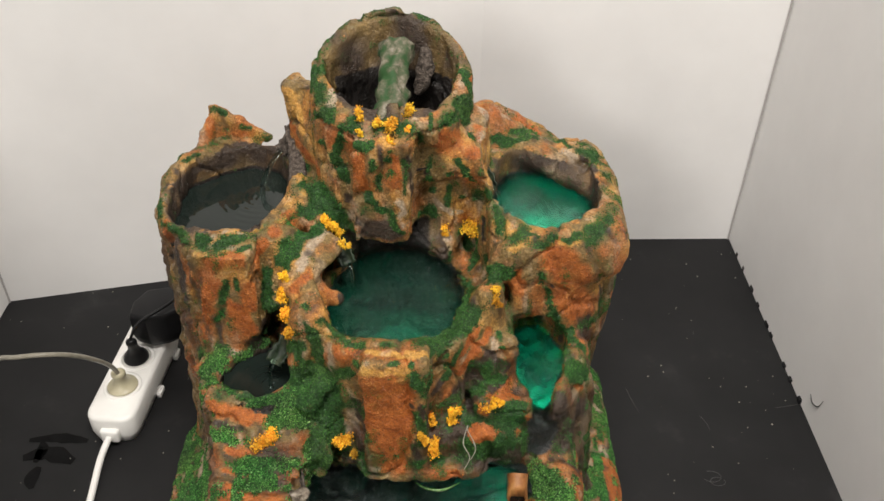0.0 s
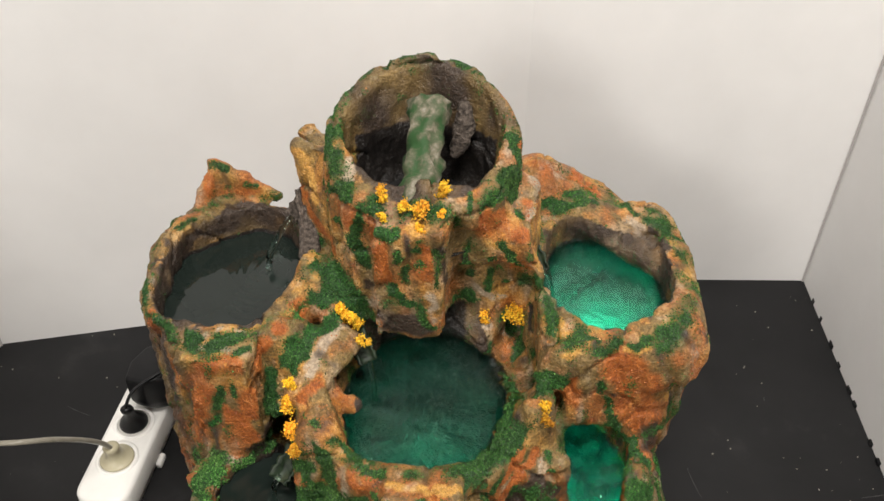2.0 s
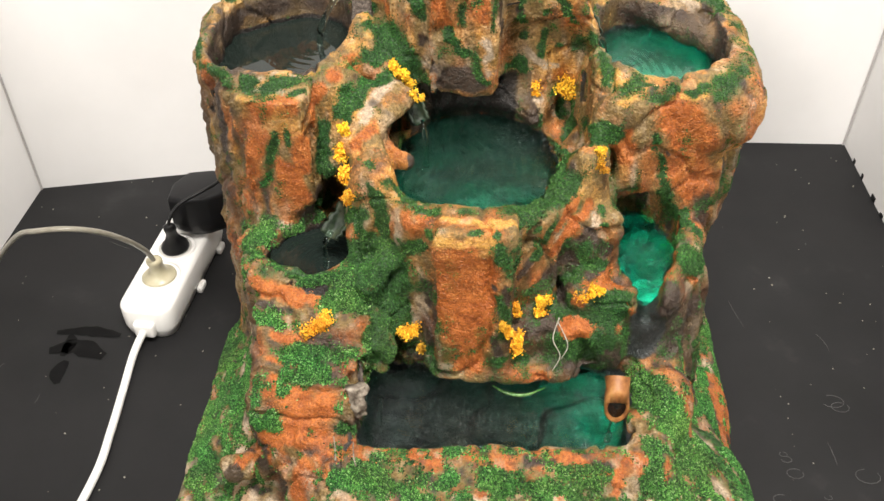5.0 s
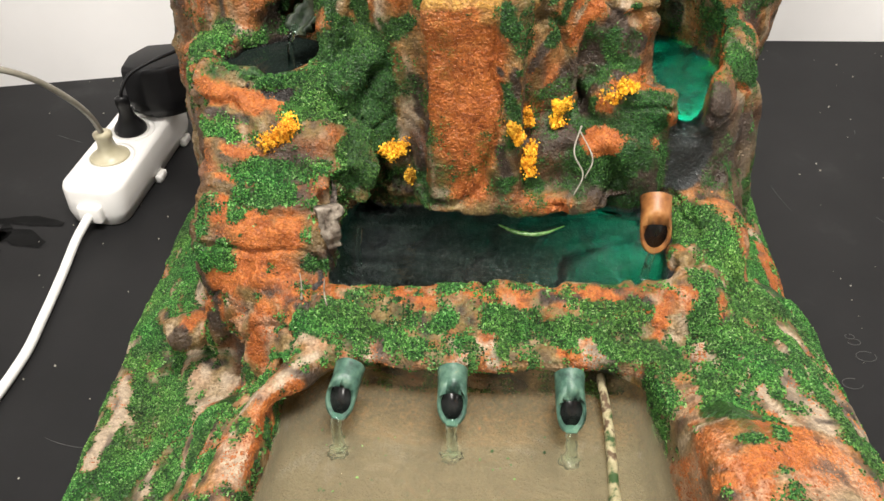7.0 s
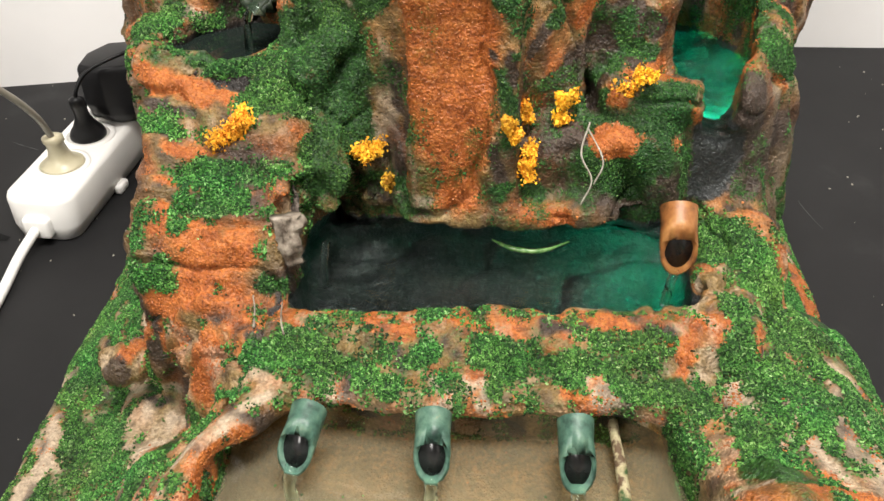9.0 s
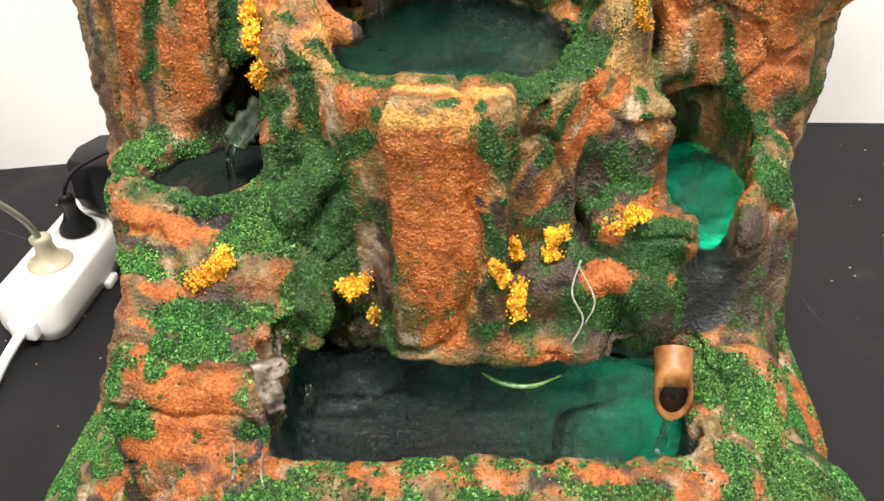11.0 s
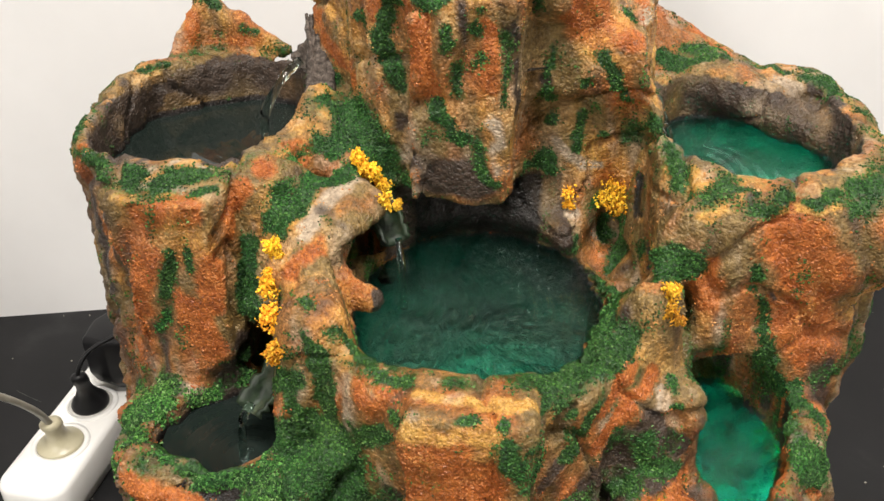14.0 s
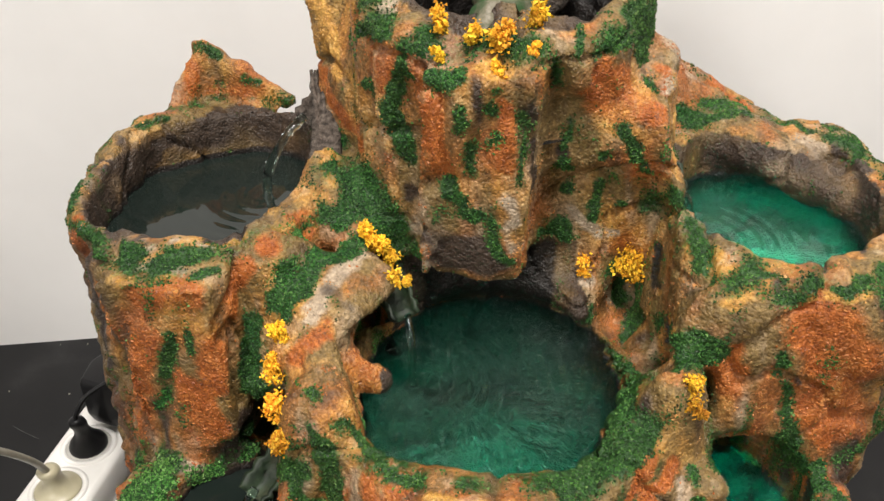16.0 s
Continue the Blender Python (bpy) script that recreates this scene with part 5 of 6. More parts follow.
# dark inner walls; the last row is shade painted under the pillar
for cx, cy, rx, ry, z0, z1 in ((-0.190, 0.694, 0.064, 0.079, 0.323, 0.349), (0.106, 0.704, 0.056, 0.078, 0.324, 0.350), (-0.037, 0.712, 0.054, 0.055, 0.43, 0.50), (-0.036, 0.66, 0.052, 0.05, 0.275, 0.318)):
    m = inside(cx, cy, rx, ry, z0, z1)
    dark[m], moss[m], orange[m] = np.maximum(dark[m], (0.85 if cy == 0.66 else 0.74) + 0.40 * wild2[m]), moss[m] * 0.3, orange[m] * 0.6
# deep shade in the hollow under the pillar, painted near black
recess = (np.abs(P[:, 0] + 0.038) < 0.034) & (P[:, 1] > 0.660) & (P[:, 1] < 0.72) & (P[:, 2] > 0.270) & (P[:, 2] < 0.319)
hollow_black[recess], moss[recess] = 0.85, -1
pool = (P[:, 1] < 0.44) & (P[:, 2] < 0.082) & (np.abs(P[:, 0] + 0.022) < 0.118)
moss[pool], orange[pool], dark[pool] = -1, -1, -1
cream[pool] = 1.0
under = (P[:, 1] > 0.40) & pool
orange[under], pale[under] = 0.3, 0.0
cream[under] = np.clip((0.425 - P[under, 1]) / 0.025, 0, 1) * 0.7
ATTR = {"orange": orange, "gold": gold, "pale": pale, "dark": dark, "moss": moss, "bed": bed, "cream": cream, "hollow_black": hollow_black}

# ---- the fountain ----
fountain = new("tabletop_fountain")
tagged(fountain, "tiered painted rockwork fountain with mossy basins on the black table", "fountain")
BODY = {}
PART_LABEL = {"upper_left_basin": "orange and grey stump basin with a pointed horn", "upper_right_basin": "orange stump basin with a mossy rim",
              "top_basin": "arched top basin over an orange pillar", "centre_basin": "round basin with a golden front lip", "rock_face": "mossy rock face",
              "lower_left_basin": "small mossy hollow", "lower_right_basin": "small orange-rimmed hollow", "trough": "long trough with a mossy front wall",
              "bank": "green flocked bank with pale streaks", "pool_rim": "thin plaster rim of the front pool"}
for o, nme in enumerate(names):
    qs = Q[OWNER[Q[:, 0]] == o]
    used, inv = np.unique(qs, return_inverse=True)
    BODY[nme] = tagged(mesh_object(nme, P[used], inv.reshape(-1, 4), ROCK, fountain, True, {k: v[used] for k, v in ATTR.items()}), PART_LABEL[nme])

TETRA = np.array([(1, 1, 1), (-1, -1, 1), (-1, 1, -1), (1, -1, -1)], float) * 0.75
TETRA_F = np.array([(0, 1, 3), (0, 2, 1), (0, 3, 2), (1, 2, 3)])
OCTA = np.array([(1, 0, 0), (-1, 0, 0), (0, 1, 0), (0, -1, 0), (0, 0, 1), (0, 0, -1)], float)
OCTA_F = np.array([(0, 2, 4), (2, 1, 4), (1, 3, 4), (3, 0, 4), (2, 0, 5), (1, 2, 5), (3, 1, 5), (0, 3, 5)])
rng = np.random.default_rng(7)


def grains(name, centres, radii, stretch, material, parent, label="", attrs=None, solid=(OCTA, OCTA_F)):
    """Many small uneven grains as one mesh."""
    n = len(centres)
    a = rng.normal(size=(n, 3, 3))
    u, _, v = np.linalg.svd(a)
    rot = u @ v
    sc = radii[:, None] * (1 + stretch * rng.uniform(-1, 1, (n, 3)))
    corner = len(solid[0])
    vert = np.einsum("nij,kj,nj->nki", rot, solid[0], sc) + centres[:, None, :]
    face = solid[1][None] + corner * np.arange(n)[:, None, None]
    ob = mesh_object(name, vert.reshape(-1, 3), face.reshape(-1, 3), material, parent, False, {k: np.repeat(v, corner) for k, v in (attrs or {}).items()})
    return tagged(ob, label, kind="stuff")


def scatter(weight, want, lift, seen):
    """Random places on the body, as dense as the weight; returns points and normals."""
    w = weight[Q].mean(1) * seen[Q].all(1)
    w = np.clip(w, 0, None)
    pick = rng.choice(len(Q), size=want, p=w / w.sum())
    t = rng.dirichlet((1, 1, 1, 1), want)
    p = np.einsum("nk,nkj->nj", t, P[Q[pick]])
    nn = np.einsum("nk,nkj->nj", t, N[Q[pick]])
    return p + lift * nn, pick


front = (N[:, 1] < 0.35) & ((P[:, 2] > 0.015)) & (P[:, 1] > 0.27)
jag = 0.34 * lattice(P * (1, 1, 0.5), 0.007, 31) + 0.34 * lattice(P, 0.0035, 32)
mw = np.clip((moss + jag - 0.35) * 2.6, 0, 1) * (dark < 1.1) * (cream < 0.1)
low = owned("bank") | owned("pool_rim") | owned("trough") | (owned("lower_left_basin") & (P[:, 2] < 0.232))
p, pick = scatter(mw * low, 190000, 0.0002, front)
grains("moss_flock", p, rng.uniform(0.0004, 0.0009, len(p)), 0.5, MOSS, fountain, "bright green flock", None, (TETRA, TETRA_F))
p, pick = scatter(mw * ~low, 90000, 0.0001, front)
grains("brushed_moss", p, rng.uniform(0.0003, 0.0007, len(p)), 0.5, MOSSPAINT, fountain, "dark green moss brushed on in streaks", None, (TETRA, TETRA_F))
ow = np.clip((np.maximum(orange, gold * 0.7) + jag - 0.50) * 1.7, 0, 1) * np.clip(1 - mw * 1.6, 0, 1) * (dark < 0.6) * (cream < 0.3)
p, pick = scatter(ow, 90000, -0.0002, front)
grains("painted_grit", p, 0.0003 + 0.0006 * rng.random(len(p)) ** 2, 0.4, GRAIN, fountain, "coarse orange painted grit", {"gold": np.clip(gold[Q[pick]].mean(1), 0, 1)})

bare = hard * np.clip(1 - 1.2 * mw, 0, 1) * np.clip(1 - 0.8 * ow, 0, 1) * (cream < 0.1) * (hollow_black < 0.1) * (bed < 0.1)
p, pick = scatter(bare, 70000, -0.0002, front)
grains("coarse_sand", p, 0.0003 + 0.0006 * rng.random(len(p)) ** 2, 0.4, SAND, fountain, "coarse painted sand", {k: v[Q[pick]].mean(1) for k, v in ATTR.items()})


def pond(cx, cy, rx, ry, z, drop, label, turn=0.0, amp=0.0011, liquid=WATER, square=2.0):
    """A water surface with rings that spread from where the trickle falls in."""
    rings, sides = 26, 56
    co = [(cx, cy, z)]
    for i in range(1, rings + 1):
        for k in range(sides):
            a = 2 * math.pi * k / sides
            u, v = math.cos(a), math.sin(a)
            x = rx * i / rings * math.copysign(abs(u) ** (2 / square), u)
            y = ry * i / rings * math.copysign(abs(v) ** (2 / square), v)
            c, s = math.cos(radians(turn)), math.sin(radians(turn))
            x, y = cx + c * x - s * y, cy + s * x + c * y
            r = math.hypot(x - drop[0], y - drop[1])
            h = amp * math.sin(r * 780) * math.exp(-r / 0.05) + 0.15 * amp * noise.noise((x * 70, y * 70, z * 40))
            co.append((x, y, z + h))
    fs = [(0, 1 + k, 1 + (k + 1) % sides) for k in range(sides)]
    for i in range(rings - 1):
        for k in range(sides):
            a, b = 1 + i * sides + k, 1 + i * sides + (k + 1) % sides
            fs += [(a, a + sides, b + sides), (a, b + sides, b)]
    return tagged(mesh_object("water", co, fs, liquid, fountain), label)


pond(-0.189, 0.693, 0.067, 0.083, 0.321, (-0.168, 0.715), "dark still water of the stump basin", 0.0, 0.00018, DEEP)
pond(0.105, 0.701, 0.059, 0.081, 0.322, (0.066, 0.690), "green-lit rippling water")
pond(-0.035, 0.622, 0.073, 0.081, 0.272, (-0.072, 0.620), "dim green-lit water", 0.0, 0.0028)
pond(-0.154, 0.573, 0.038, 0.036, 0.216, (-0.145, 0.560), "dark water of the small hollow", 0.0, 0.00018, DEEP)
pond(0.102, 0.606, 0.031, 0.070, 0.191, (0.112, 0.600), "bright green-lit water")
pond(-0.012, 0.497, 0.108, 0.050, 0.131, (-0.098, 0.478), "green-lit water of the long trough", 2)
# coloured opaque black for the deep shade of the top hollow
pond(-0.038, 0.722, 0.058, 0.062, 0.385, (-0.037, 0.712), "black water of the top basin", 0.0, 0.0002, DARKFILL)
pond(-0.028, 0.310, 0.120, 0.130, 0.088, (-0.037, 0.360), "shallow murky water of the front pool", liquid=MURKY, square=4.5).visible_shadow = False

c = np.stack([rng.uniform(-0.11, 0.04, 110), rng.uniform(0.26, 0.385, 110), np.full(110, 0.0884)], 1)
grains("floating_flock", c, rng.uniform(0.0004, 0.0009, 110), 0.5, MOSS, fountain, "loose green flock afloat on the pool")


def trickle(pts, r, parent=fountain):
    line = curve_points(pts, 6)
    rad = [1.35 * r * (0.8 + 0.5 * abs(noise.noise((i * 0.7, r * 5000, pts[0][0] * 90)))) for i in range(len(line))]
    ob = part("water_trickle", tube(bmesh.new(), line, rad, 8), WATER, parent, "thin clear trickle of water")
    ob.visible_shadow = False
    return ob


def spout(name, a, b, r, cut, material, parent, label, wall=0.78):
    """A pipe from a to b whose end is cut slantwise, open at the top."""
    a, b = Vector(a), Vector(b)
    d = (b - a).normalized()
    side = d.cross(Vector((0, 0, 1))).normalized()
    up = side.cross(d).normalized()
    bm = bmesh.new()
    n, loops = 20, []
    for radius, where in ((r * 1.06, 0.0), (r, 0.3), (r * 1.03, 0.62), (r, 1.0), (r * wall, 1.0), (r * wall, 0.15)):
        ring = []
        for k in range(n):
            t = 2 * math.pi * k / n
            back = cut * (1 + math.cos(t)) / 2 if where == 1.0 else 0.0
            wob = 1 + 0.05 * noise.noise((3 * math.cos(t), 3 * math.sin(t), where * 4 + a.x * 50))
            q = a + (b - a) * where - d * back + radius * wob * (math.cos(t) * up + math.sin(t) * side)
            ring.append(bm.verts.new(q))
        loops.append(ring)
    for r0, r1 in zip(loops, loops[1:]):
        for k in range(n):
            bm.faces.new((r0[k], r0[(k + 1) % n], r1[(k + 1) % n], r1[k]))
    bm.faces.new(loops[-1])
    bmesh.ops.recalc_face_normals(bm, faces=bm.faces)
    ob = part(name, bm, material, parent, label)
    # added black plug stands for the shade inside the open pipe
    inner, plug = bmesh.new(), []
    for where, slant in ((0.10, 0.0), (1.0, cut)):
        plug.append([inner.verts.new(a + (b - a) * where - d * (slant * (1 + math.cos(t)) / 2 + 0.10 * (b - a).length) + 0.97 * r * wall * (math.cos(t) * up + math.sin(t) * side)) for t in (2 * math.pi * k / n for k in range(n))])
    for k in range(n):
        inner.faces.new((plug[0][k], plug[0][(k + 1) % n], plug[1][(k + 1) % n], plug[1][k]))
    inner.faces.new(plug[0][::-1]), inner.faces.new(plug[1])
    bmesh.ops.recalc_face_normals(inner, faces=inner.faces)
    part("bore", inner, DARKFILL, ob, "black plug that stands for the dark inside of the pipe")
    return ob


for x, ya, yb, za, zb in ((-0.094, 0.402, 0.3725, 0.1195, 0.1145), (-0.037, 0.402, 0.3725, 0.1195, 0.1130), (0.027, 0.403, 0.3730, 0.1190, 0.1100)):
    lean = -0.004 if x < -0.05 else 0.001
    spout("pipe_spout", (x, ya, za), (x + lean, yb, zb), 0.0080, 0.016, GREENPIPE, fountain, "green painted pipe with a slanted mouth")
    trickle([(x + lean, yb + 0.004, zb - 0.003), (x + lean, yb - 0.003, zb - 0.008), (x + lean + 0.001, yb - 0.004, 0.088)], 0.0026)
    bm = bmesh.new()
    bmesh.ops.create_icosphere(bm, subdivisions=3, radius=1.0)
    for v in bm.verts:
        k = 1 + 0.6 * noise.noise(v.co * 2.6 + Vector((x * 300, 0, 0)))
        v.co = Vector((x + lean + 0.0055 * k * v.co.x, yb - 0.005 + 0.0050 * k * v.co.y, 0.0885 + 0.0016 * k * v.co.z))
    part("splash", bm, WATER, fountain, "small glassy splash where the trickle lands").visible_shadow = False
spout("pipe_spout", (0.079, 0.500, 0.171), (0.078, 0.473, 0.153), 0.0090, 0.016, BROWNPIPE, fountain, "orange painted pipe with a slanted mouth")
trickle([(0.077, 0.477, 0.150), (0.075, 0.473, 0.141), (0.074, 0.472, 0.131)], 0.0020)
trickle([(-0.150, 0.742, 0.357), (-0.158, 0.730, 0.350), (-0.166, 0.718, 0.335), (-0.168, 0.715, 0.319)], 0.0022)
trickle([(-0.076, 0.632, 0.305), (-0.073, 0.622, 0.295), (-0.072, 0.618, 0.271)], 0.0016)
trickle([(0.056, 0.694, 0.350), (0.062, 0.690, 0.343), (0.066, 0.688, 0.319)], 0.0016)
trickle([(-0.141, 0.566, 0.246), (-0.145, 0.561, 0.238), (-0.146, 0.558, 0.216)], 0.0018)
trickle([(-0.097, 0.482, 0.155), (-0.098, 0.477, 0.146), (-0.098, 0.475, 0.131)], 0.0016)


def leafy_lip(pts, r, material, label, arc=200):
    """A curled gutter of bark or leaf along a line."""
    line = curve_points(pts, 5)
    bm = bmesh.new()
    rows = []
    for i, p in enumerate(line):
        d = (line[min(i + 1, len(line) - 1)] - line[max(i - 1, 0)]).normalized()
        side = d.cross(Vector((0, 0, 1))).normalized()
        up = side.cross(d)
        rr = r * (1.15 - 0.35 * i / len(line))
        outer, inner = [], []
        for k in range(9):
            t = radians(-arc / 2 + arc * k / 8)
            w = 1 + 0.55 * noise.noise((k * 0.9, i * 0.6, p.x * 80)) + 0.35 * noise.noise((k * 2.3, i * 1.7, p.z * 90))
            v = math.sin(t) * side - math.cos(t) * up
            outer.append(bm.verts.new(p + rr * w * v))
            inner.append(bm.verts.new(p + rr * 0.78 * w * v))
        rows.append(outer + inner[::-1])
    m = len(rows[0])
    for r0, r1 in zip(rows, rows[1:]):
        for k in range(m):
            bm.faces.new((r0[k], r0[(k + 1) % m], r1[(k + 1) % m], r1[k]))
    bm.faces.new(rows[0][::-1]), bm.faces.new(rows[-1])
    bmesh.ops.recalc_face_normals(bm, faces=bm.faces)
    return part("bark_lip", bm, material, fountain, label)


leafy_lip([(-0.128, 0.582, 0.256), (-0.136, 0.572, 0.250), (-0.142, 0.563, 0.244)], 0.009, GREENBARK, "mossy bark gutter over the small hollow")
leafy_lip([(0.046, 0.706, 0.362), (0.052, 0.699, 0.356), (0.057, 0.692, 0.349)], 0.007, GREENBARK, "mossy bark gutter at the basin's edge")
leafy_lip([(-0.091, 0.648, 0.318), (-0.083, 0.640, 0.312), (-0.076, 0.632, 0.304)], 0.0085, GREENBARK, "curled bark gutter over the round basin")
leafy_lip([(-0.132, 0.772, 0.372), (-0.142, 0.755, 0.364), (-0.150, 0.742, 0.356)], 0.008, GREYBARK, "grey bark gutter over the stump basin")
leafy_lip([(-0.132, 0.520, 0.193), (-0.122, 0.500, 0.180), (-0.113, 0.480, 0.160)], 0.006, GREYBARK, "brown curled bark strip")


def rough_rod(name, pts, radii, material, label, amp=0.25, sides=16, freq=60):
    """An uneven rod: bark, a branch or a rock rib."""
    line = curve_points(pts, 7)
    m = len(line) - 1
    rad = [float(np.interp(i / m, np.linspace(0, 1, len(radii)), radii)) for i in range(m + 1)]
    bm = tube(bmesh.new(), line, rad, sides)
    for v in bm.verts:
        c = min(line, key=lambda q: (q - v.co).length)
        v.co = c + (v.co - c) * (1 + amp * noise.noise(v.co * freq) + 0.5 * amp * noise.noise(v.co * freq * 3))
    return part(name, bm, material, fountain, label)


for k in range(7):
    o, h = 0.0028 * (k - 3), 0.012 * rng.uniform(-1, 1)
    rough_rod("bark_strip", [(-0.140 + 0.4 * o, 0.750 + o, 0.386 + h), (-0.134 + 0.5 * o, 0.728 + 0.6 * o, 0.372 + 0.5 * h), (-0.129 + 0.6 * o, 0.702, 0.356), (-0.127 + 0.5 * o, 0.676 - o, 0.345 - 0.3 * h)], (0.0009, 0.0020, 0.0030, 0.0018), GREYBARK, "grey splintered bark strip", 1.0, 10, 260)
rough_rod("spout_column", [(-0.040, 0.664, 0.420), (-0.038, 0.690, 0.444), (-0.036, 0.714, 0.460), (-0.034, 0.735, 0.472)], (0.019, 0.0145, 0.0125, 0.0125, 0.0165), MOSSBARK, "grey-green hollow spout column", 0.35, 24, 120)
rough_rod("bark_flap", [(-0.010, 0.756, 0.462), (-0.009, 0.752, 0.448), (-0.012, 0.747, 0.432), (-0.016, 0.744, 0.420)], (0.004, 0.008, 0.008, 0.004), GREYBARK, "grey hanging bark flap", 0.4, 16, 90)
rough_rod("stick", [(0.047, 0.420, 0.101), (0.050, 0.385, 0.095), (0.050, 0.345, 0.090), (0.050, 0.300, 0.087)], (0.0027, 0.0034), STICK, "bleached mossy stick", 0.3, 8)
rough_rod("rootlet", [(0.034, 0.530, 0.201), (0.030, 0.519, 0.189), (0.036, 0.513, 0.177), (0.031, 0.508, 0.165)], (0.0006, 0.0004), PALEROOT, "pale thin rootlet", 0.3, 6)
rough_rod("rootlet", [(0.033, 0.528, 0.199), (0.041, 0.516, 0.187), (0.037, 0.511, 0.176)], (0.0005, 0.0004), PALEROOT, "pale thin rootlet", 0.3, 6)
# pale rod added to draw the light caught by the mossy edge
rough_rod("moss_edge_light", [(-0.0135, 0.5178, 0.1335), (-0.0025, 0.5119, 0.1325), (0.0129, 0.5105, 0.1325), (0.0286, 0.5177, 0.1340)], (0.0005, 0.0012, 0.0014, 0.0006), EDGELIGHT, "pale green line painting the light on the mossy stone edge", 0.6, 8, 200)
rough_rod("glue_drip", [(-0.1302, 0.4555, 0.1405), (-0.1285, 0.4495, 0.1365), (-0.1262, 0.4375, 0.1355)], (0.0005, 0.0004, 0.0008), PALEBARK, "hardened drip of pale glue", 0.3, 8)
rough_rod("glue_drip", [(-0.1150, 0.4520, 0.1395), (-0.1134, 0.4410, 0.1385), (-0.1110, 0.4340, 0.1350)], (0.0004, 0.0004, 0.0008), PALEBARK, "hardened drip of pale glue", 0.3, 8)
rough_rod("bark_shard", [(-0.114, 0.474, 0.176), (-0.113, 0.470, 0.164), (-0.112, 0.468, 0.152)], (0.007, 0.005), PALEBARK, "pale broken bark shard", 0.9, 16, 150)


def sprig(x, y, z, wx, wz, count, slant=0.0):
    """A tuft of yellow bloom: fluffy lobes on short stalks."""
    root = new("flower_tuft")
    root.parent = fountain
    tagged(root, "tuft of dyed yellow bloom")
    lobes = []
    n = max(2, int(max(wx, wz) / 0.005))
    for i in range(n):
        t = (i + 0.5) / n - 0.5
        if wz >= wx:
            q = (x + rng.uniform(-0.3, 0.3) * wx + slant * t * wz, y + rng.uniform(-0.002, 0.001), z + t * wz)
        else:
            q = (x + t * wx, y + rng.uniform(-0.002, 0.001), z + rng.uniform(-0.3, 0.3) * wz + slant * t * wx)
        lobes.append(q)
    count = int(3.2 * count)
    pick_of = rng.integers(0, n, count)
    size = rng.uniform(0.55, 1.25, n)[pick_of, None]
    twig = rng.normal(size=(n, 5, 3))
    twig /= np.linalg.norm(twig, axis=2, keepdims=True)
    sp = min(wx, wz) * 0.36 + 0.0009
    reach = rng.uniform(0.0, 1.0, (count, 1)) ** 0.6
    c = np.array(lobes)[pick_of] + size * sp * (reach * twig[pick_of, rng.integers(0, 5, count)] + 0.30 * rng.normal(size=(count, 3)))
    b = grains("bloom", c, rng.uniform(0.0004, 0.0009, count), 0.7, BLOOM, root, "fluffy orange-yellow bloom", None, (TETRA, TETRA_F))
    bm = bmesh.new()
    for q in lobes:
        tube(bm, [(q[0] * 0.7 + x * 0.3, q[1] + 0.008, q[2] - 0.006), (q[0], q[1] + 0.003, q[2] - 0.002), q], 0.0006, 5)
    part("stalk", bm, STALK, root)
    return root


TUFTS = (
    (-0.148, 0.510, 0.202, 0.0165, 0.0176, 480, 0.5),
    (-0.080, 0.525, 0.182, 0.0145, 0.0116, 260, -0.5),
    (-0.071, 0.529, 0.162, 0.0084, 0.0108, 110),
    (0.000, 0.532, 0.204, 0.0112, 0.0112, 230),
    (-0.004, 0.509, 0.208, 0.0128, 0.0133, 300),
    (0.003, 0.520, 0.184, 0.0107, 0.0170, 230),
    (0.021, 0.538, 0.210, 0.0095, 0.0090, 160),
    (0.019, 0.536, 0.199, 0.0074, 0.0085, 100),
    (0.057, 0.536, 0.222, 0.0152, 0.0133, 180),
    (-0.129, 0.595, 0.318, 0.0072, 0.0123, 160),
    (-0.132, 0.590, 0.303, 0.0090, 0.0112, 180),
    (-0.125, 0.571, 0.294, 0.0103, 0.0136, 260),
    (-0.126, 0.566, 0.282, 0.0077, 0.0120, 140),
    (-0.097, 0.651, 0.336, 0.0133, 0.0121, 220, -0.8),
    (-0.091, 0.654, 0.327, 0.0122, 0.0110, 200, -0.8),
    (-0.080, 0.635, 0.326, 0.0117, 0.0094, 200, -0.8),
    (0.037, 0.691, 0.307, 0.0178, 0.0204, 330),
    (0.014, 0.683, 0.305, 0.0084, 0.0123, 110),
    (0.057, 0.587, 0.311, 0.0076, 0.0124, 120),
    (0.059, 0.582, 0.303, 0.0081, 0.0081, 110),
    (-0.064, 0.660, 0.445, 0.0062, 0.0078, 110),
    (-0.063, 0.650, 0.434, 0.0046, 0.0066, 70),
    (-0.049, 0.652, 0.442, 0.0068, 0.0080, 120),
    (-0.038, 0.646, 0.444, 0.0082, 0.0088, 170),
    (-0.037, 0.642, 0.431, 0.0060, 0.0074, 110),
    (-0.019, 0.664, 0.447, 0.0078, 0.0078, 120),
    (-0.022, 0.650, 0.438, 0.0044, 0.0058, 70),
)
for row in TUFTS:
    sprig(*row)

# ---- power strip, plugs and cables ----
def turned(v, base=(-0.3650, 0.7215), deg=-4.0):
    c, s = math.cos(radians(deg)), math.sin(radians(deg))
    return (base[0] + c * v[0] - s * v[1], base[1] + s * v[0] + c * v[1], v[2])


def turn_all(bm):
    for v in bm.verts:
        v.co = turned(v.co)
    return bm


